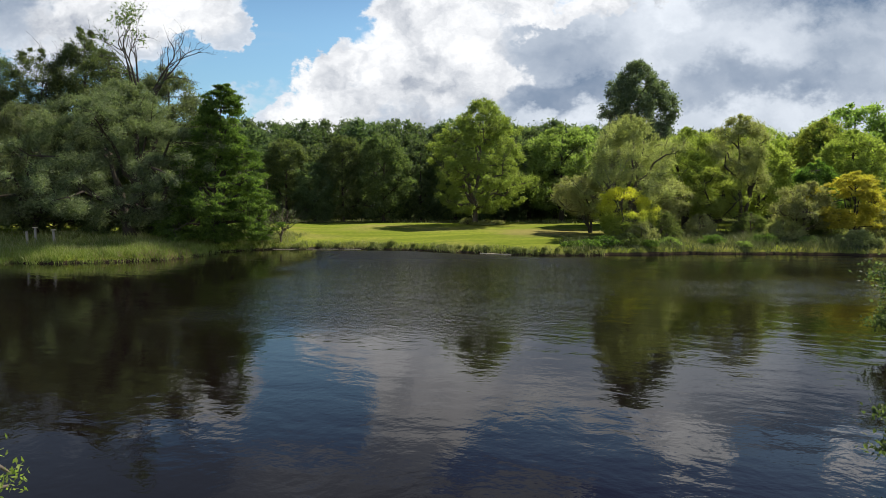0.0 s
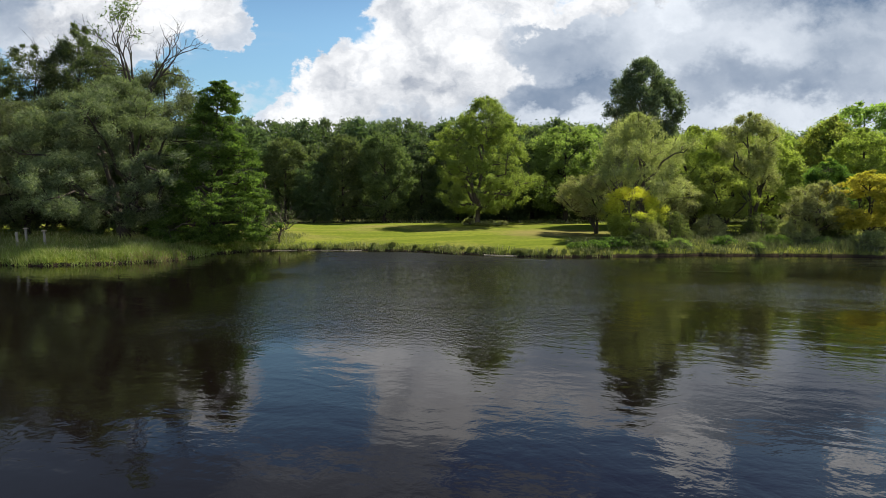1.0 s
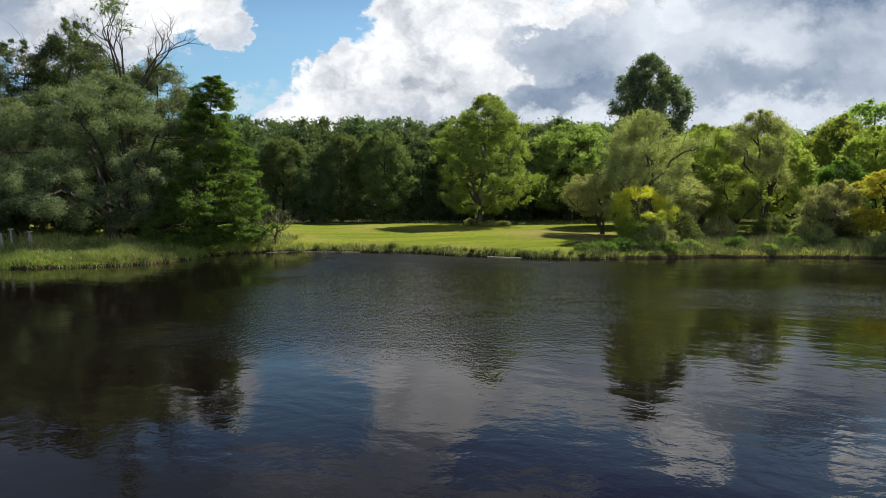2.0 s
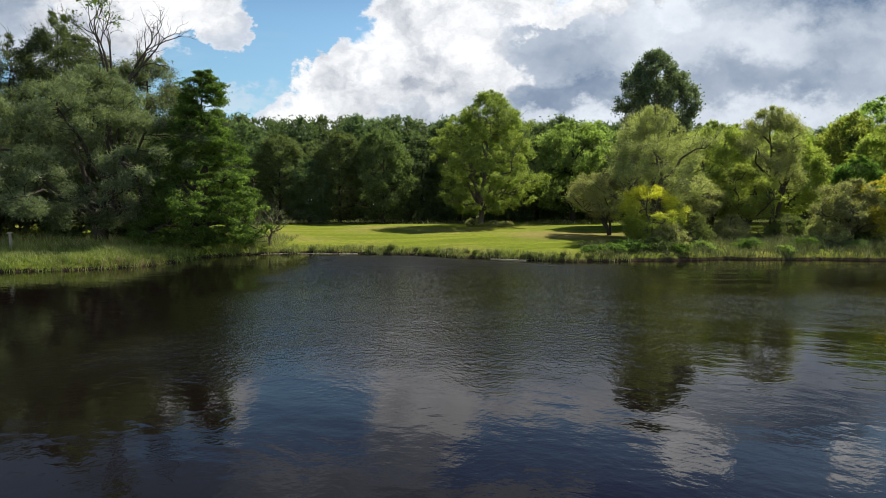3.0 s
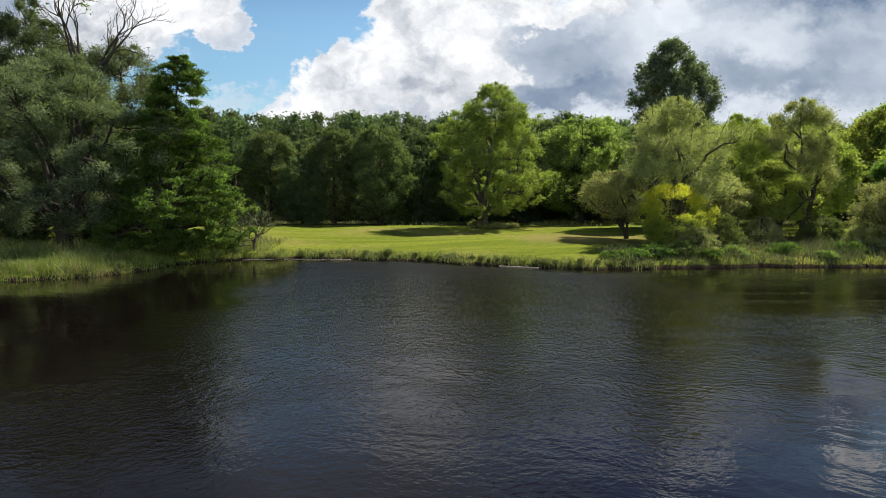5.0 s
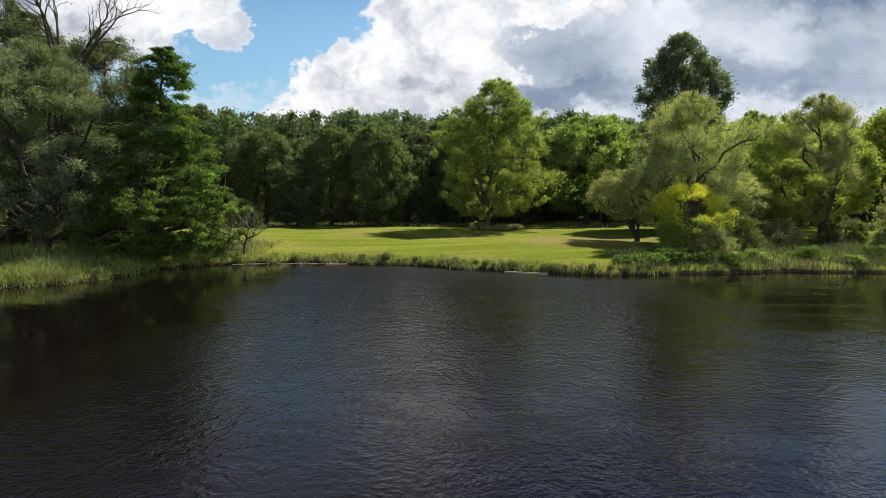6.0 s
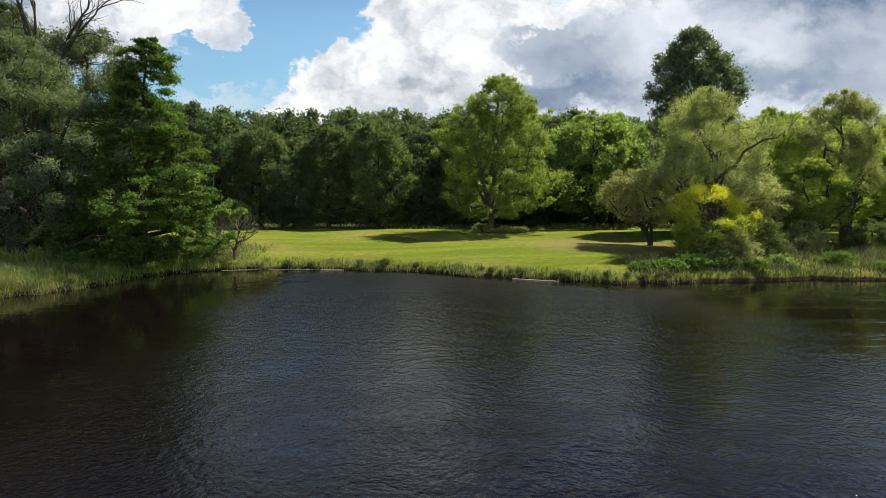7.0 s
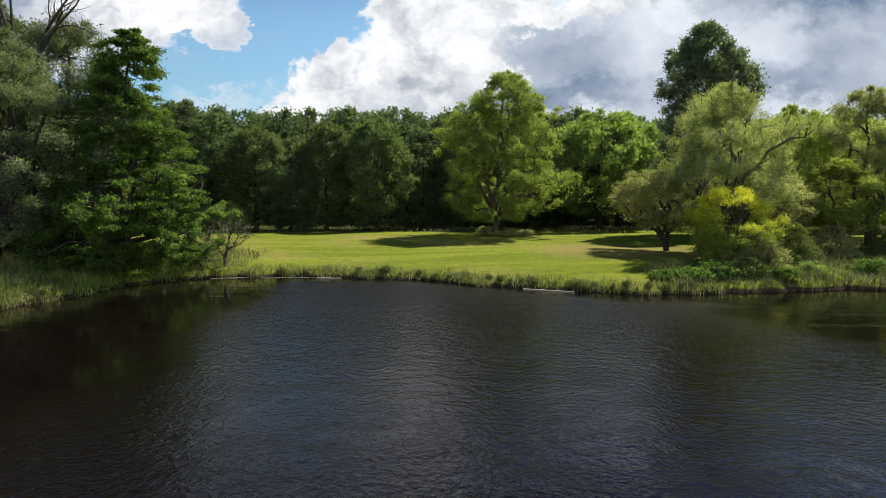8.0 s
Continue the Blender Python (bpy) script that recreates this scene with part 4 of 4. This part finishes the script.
log(4.3, 49.85, 2.7, 0.045, -24, 1, "bleached pale log lying in the shallows")
log(-8.3, 55.7, 1.6, 0.04, -6, 2, "bleached pale log at the lawn's shore")
log(-10.9, 56.1, 3.4, 0.018, 4, 3, "thin grey pole lying along the shore")
log(-14.2, 55.85, 2.8, 0.02, 20, 4, "thin pale pole lying along the shore")


def bank_post(x, y, h, capped):
    thing = new("wooden_post")
    bm = bmesh.new()
    bmesh.ops.create_cone(bm, cap_ends=True, segments=10, radius1=0.1, radius2=0.09, depth=h + 0.3, matrix=Matrix.Translation((0, 0, (h - 0.3) / 2)))
    bmesh.ops.bevel(bm, geom=[e for e in bm.edges if e.calc_length() < 0.09], offset=0.01, affect="EDGES")
    me = bpy.data.meshes.new("shaft")
    bm.to_mesh(me)
    bm.free()
    me.materials.append(TIMBER_POST)
    new("shaft", me).parent = thing
    if capped:
        bm = bmesh.new()
        bmesh.ops.create_cone(bm, cap_ends=True, segments=14, radius1=0.2, radius2=0.17, depth=0.07, matrix=Matrix.Translation((0, 0, h + 0.035)))
        bmesh.ops.bevel(bm, geom=list(bm.edges), offset=0.01, affect="EDGES")
        me = bpy.data.meshes.new("cap")
        bm.to_mesh(me)
        bm.free()
        me.materials.append(TIMBER_PALE)
        tagged(new("cap", me), "pale flat cap").parent = thing
    thing.matrix_basis = pose(x, y, gz(x, y), 2, -1, 0)
    return tagged(thing, "weathered wooden post with a pale flat cap" if capped else "weathered round wooden post in the grass", "post", "posts on the west bank")


bank_post(-30.0, 47.0, 1.15, True)
bank_post(-32.4, 48.5, 1.2, True)
bank_post(-32.0, 46.9, 1.1, False)

# shrubs ---------------------------------------------------------------------
plant(make_tree("bare_shrub", 101, 3.2, [(0.3, 0.6), (0.6, 1.1), (0.85, 1.0), (1.0, 0.3)], LEAF_WILLOW, BARK, 26, 420, 0.35, 0.8, leaf=(0.14, 0.06), trunk=0.09, limbs=8,
                lean=(0.9, 0), bare=36), -15.3, 57.4, "almost leafless leaning shrub beside the lawn", "shrub")
for k, (x, y) in enumerate(((-16.6, 57.0), (-17.2, 58.2))):
    plant(make_tree("thin_shrub", 103 + k, 2.4, [(0.1, 0.7), (0.5, 1.1), (1.0, 0.3)], LEAF_WILLOW, BARK, 30, 1200, 0.4, 0.8, leaf=(0.15, 0.06), trunk=0.05, limbs=6,
                    stems=((-0.6, 0), (0.5, 0.2)), bare=30), x, y, "thin grey-green shrub with upright twigs", "shrub")
plant(make_tree("round_bush", 105, 3.3, [(0.02, 1.8), (0.3, 2.6), (0.65, 2.4), (1.0, 0.5)], LEAF_FRESH, BARK, 70, 7000, 0.6, 0.6, leaf=(0.3, 0.2), trunk=0.1, limbs=6), -25.0, 84.5, "round fresh green bush before the wood", "bush")
for k, (x, y, r, h) in enumerate(((5.4, 78.0, 1.5, 0.6), (3.2, 79.4, 0.9, 0.8), (7.0, 78.8, 0.9, 0.5))):
    plant(make_tree("undergrowth_bush", 106 + k, h, [(0.02, r), (0.5, r), (1.0, r * 0.3)], LEAF_SALLOW, BARK, 40, 2600, 0.35, 0.6, leaf=(0.2, 0.1), trunk=0.03, limbs=4), x, y, "low pale undergrowth round the tree's foot", "bush")
for k, (x, y, r, h) in enumerate(((10.8, 50.4, 0.8, 0.4), (12.2, 50.6, 1.0, 0.5), (13.8, 51.4, 1.1, 0.7))):
    plant(make_tree("broad_leaved_weed", 110 + k, h, [(0.05, r), (0.5, r), (1.0, r * 0.4)], LEAF_ALDER, BARK, 60, 3000, 0.3, 0.6, leaf=(0.13, 0.09), trunk=0.03, limbs=4, near=True), x, y, "clump of broad-leaved waterside weeds", "plant")
for k, (x, y, r, h) in enumerate(((17.4, 51.0, 0.7, 0.5), (19.6, 52.4, 0.9, 0.6), (23.4, 52.9, 1.0, 0.7), (25.2, 51.2, 0.6, 0.4), (28.0, 53.2, 1.1, 0.7), (31.6, 52.4, 0.8, 0.6))):
    plant(make_tree("bank_weed", 150 + k, h, [(0.02, r), (0.5, r * 0.9), (1.0, r * 0.5)], (LEAF_ALDER, LEAF_FRESH)[k % 2], BARK, 40, 1300, 0.3, 0.7, leaf=(0.16, 0.07), trunk=0.03, limbs=5, lumps=0.4, gap=0.2), x, y, "low clump of leafy weeds in the tall bank grass", "plant", group="weeds on the east bank")
for k, (x, y, r, h) in enumerate(((17.2, 53.0, 1.3, 2.0), (19.6, 55.0, 1.6, 2.6), (24.6, 58.5, 1.4, 2.0), (29.5, 58.5, 1.5, 2.2), (31.0, 55.5, 1.4, 1.8), (35.5, 57.5, 1.6, 2.2), (39.5, 56, 1.8, 2.6), (15.6, 51.6, 1.0, 0.9), (34.6, 51.0, 1.3, 1.2), (20.0, 57.4, 1.3, 1.4))):
    plant(make_tree("waterside_bush", 120 + k, h, [(0.02, r), (0.4, r * 1.1), (1.0, r * 0.3)], LEAF_SHADE if k % 2 else LEAF_SALLOW, BARK, 60, 4500, 0.42, 0.7, leaf=(0.2, 0.09), trunk=0.05, limbs=5), x, y, "dense low green bush below the willows", "bush")
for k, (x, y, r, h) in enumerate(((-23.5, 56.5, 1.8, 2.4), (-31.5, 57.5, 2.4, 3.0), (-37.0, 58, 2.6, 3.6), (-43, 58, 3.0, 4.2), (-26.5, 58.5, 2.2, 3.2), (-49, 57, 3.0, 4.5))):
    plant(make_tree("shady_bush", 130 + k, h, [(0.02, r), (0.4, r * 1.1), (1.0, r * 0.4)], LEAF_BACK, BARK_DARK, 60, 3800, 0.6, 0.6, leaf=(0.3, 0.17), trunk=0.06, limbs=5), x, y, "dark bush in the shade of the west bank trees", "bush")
# the overhanging bushes get their shade from the darkened leaf colour
plant(make_tree("overhanging_bush", 140, 2.0, [(0.02, 1.5), (0.4, 1.9), (0.8, 1.4), (1.0, 0.4)], LEAF_BACK, BARK_DARK, 90, 14000, 0.45, 0.7, leaf=(0.11, 0.07), trunk=0.07, limbs=8, near=True), 13.4, 15.7, "leafy bush overhanging the water, coloured dark for shade", "bush")
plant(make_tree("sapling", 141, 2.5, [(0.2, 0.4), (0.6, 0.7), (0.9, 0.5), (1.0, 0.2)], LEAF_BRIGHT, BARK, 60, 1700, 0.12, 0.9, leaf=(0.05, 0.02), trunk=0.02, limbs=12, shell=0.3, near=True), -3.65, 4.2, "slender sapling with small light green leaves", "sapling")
plant(make_tree("overhanging_bush", 142, 1.3, [(0.02, 0.6), (0.5, 0.85), (1.0, 0.2)], LEAF_BACK, BARK_DARK, 40, 2600, 0.22, 0.7, leaf=(0.08, 0.05), trunk=0.03, limbs=6, near=True), 6.75, 7.9, "leafy bush overhanging the water, coloured dark for shade", "bush")
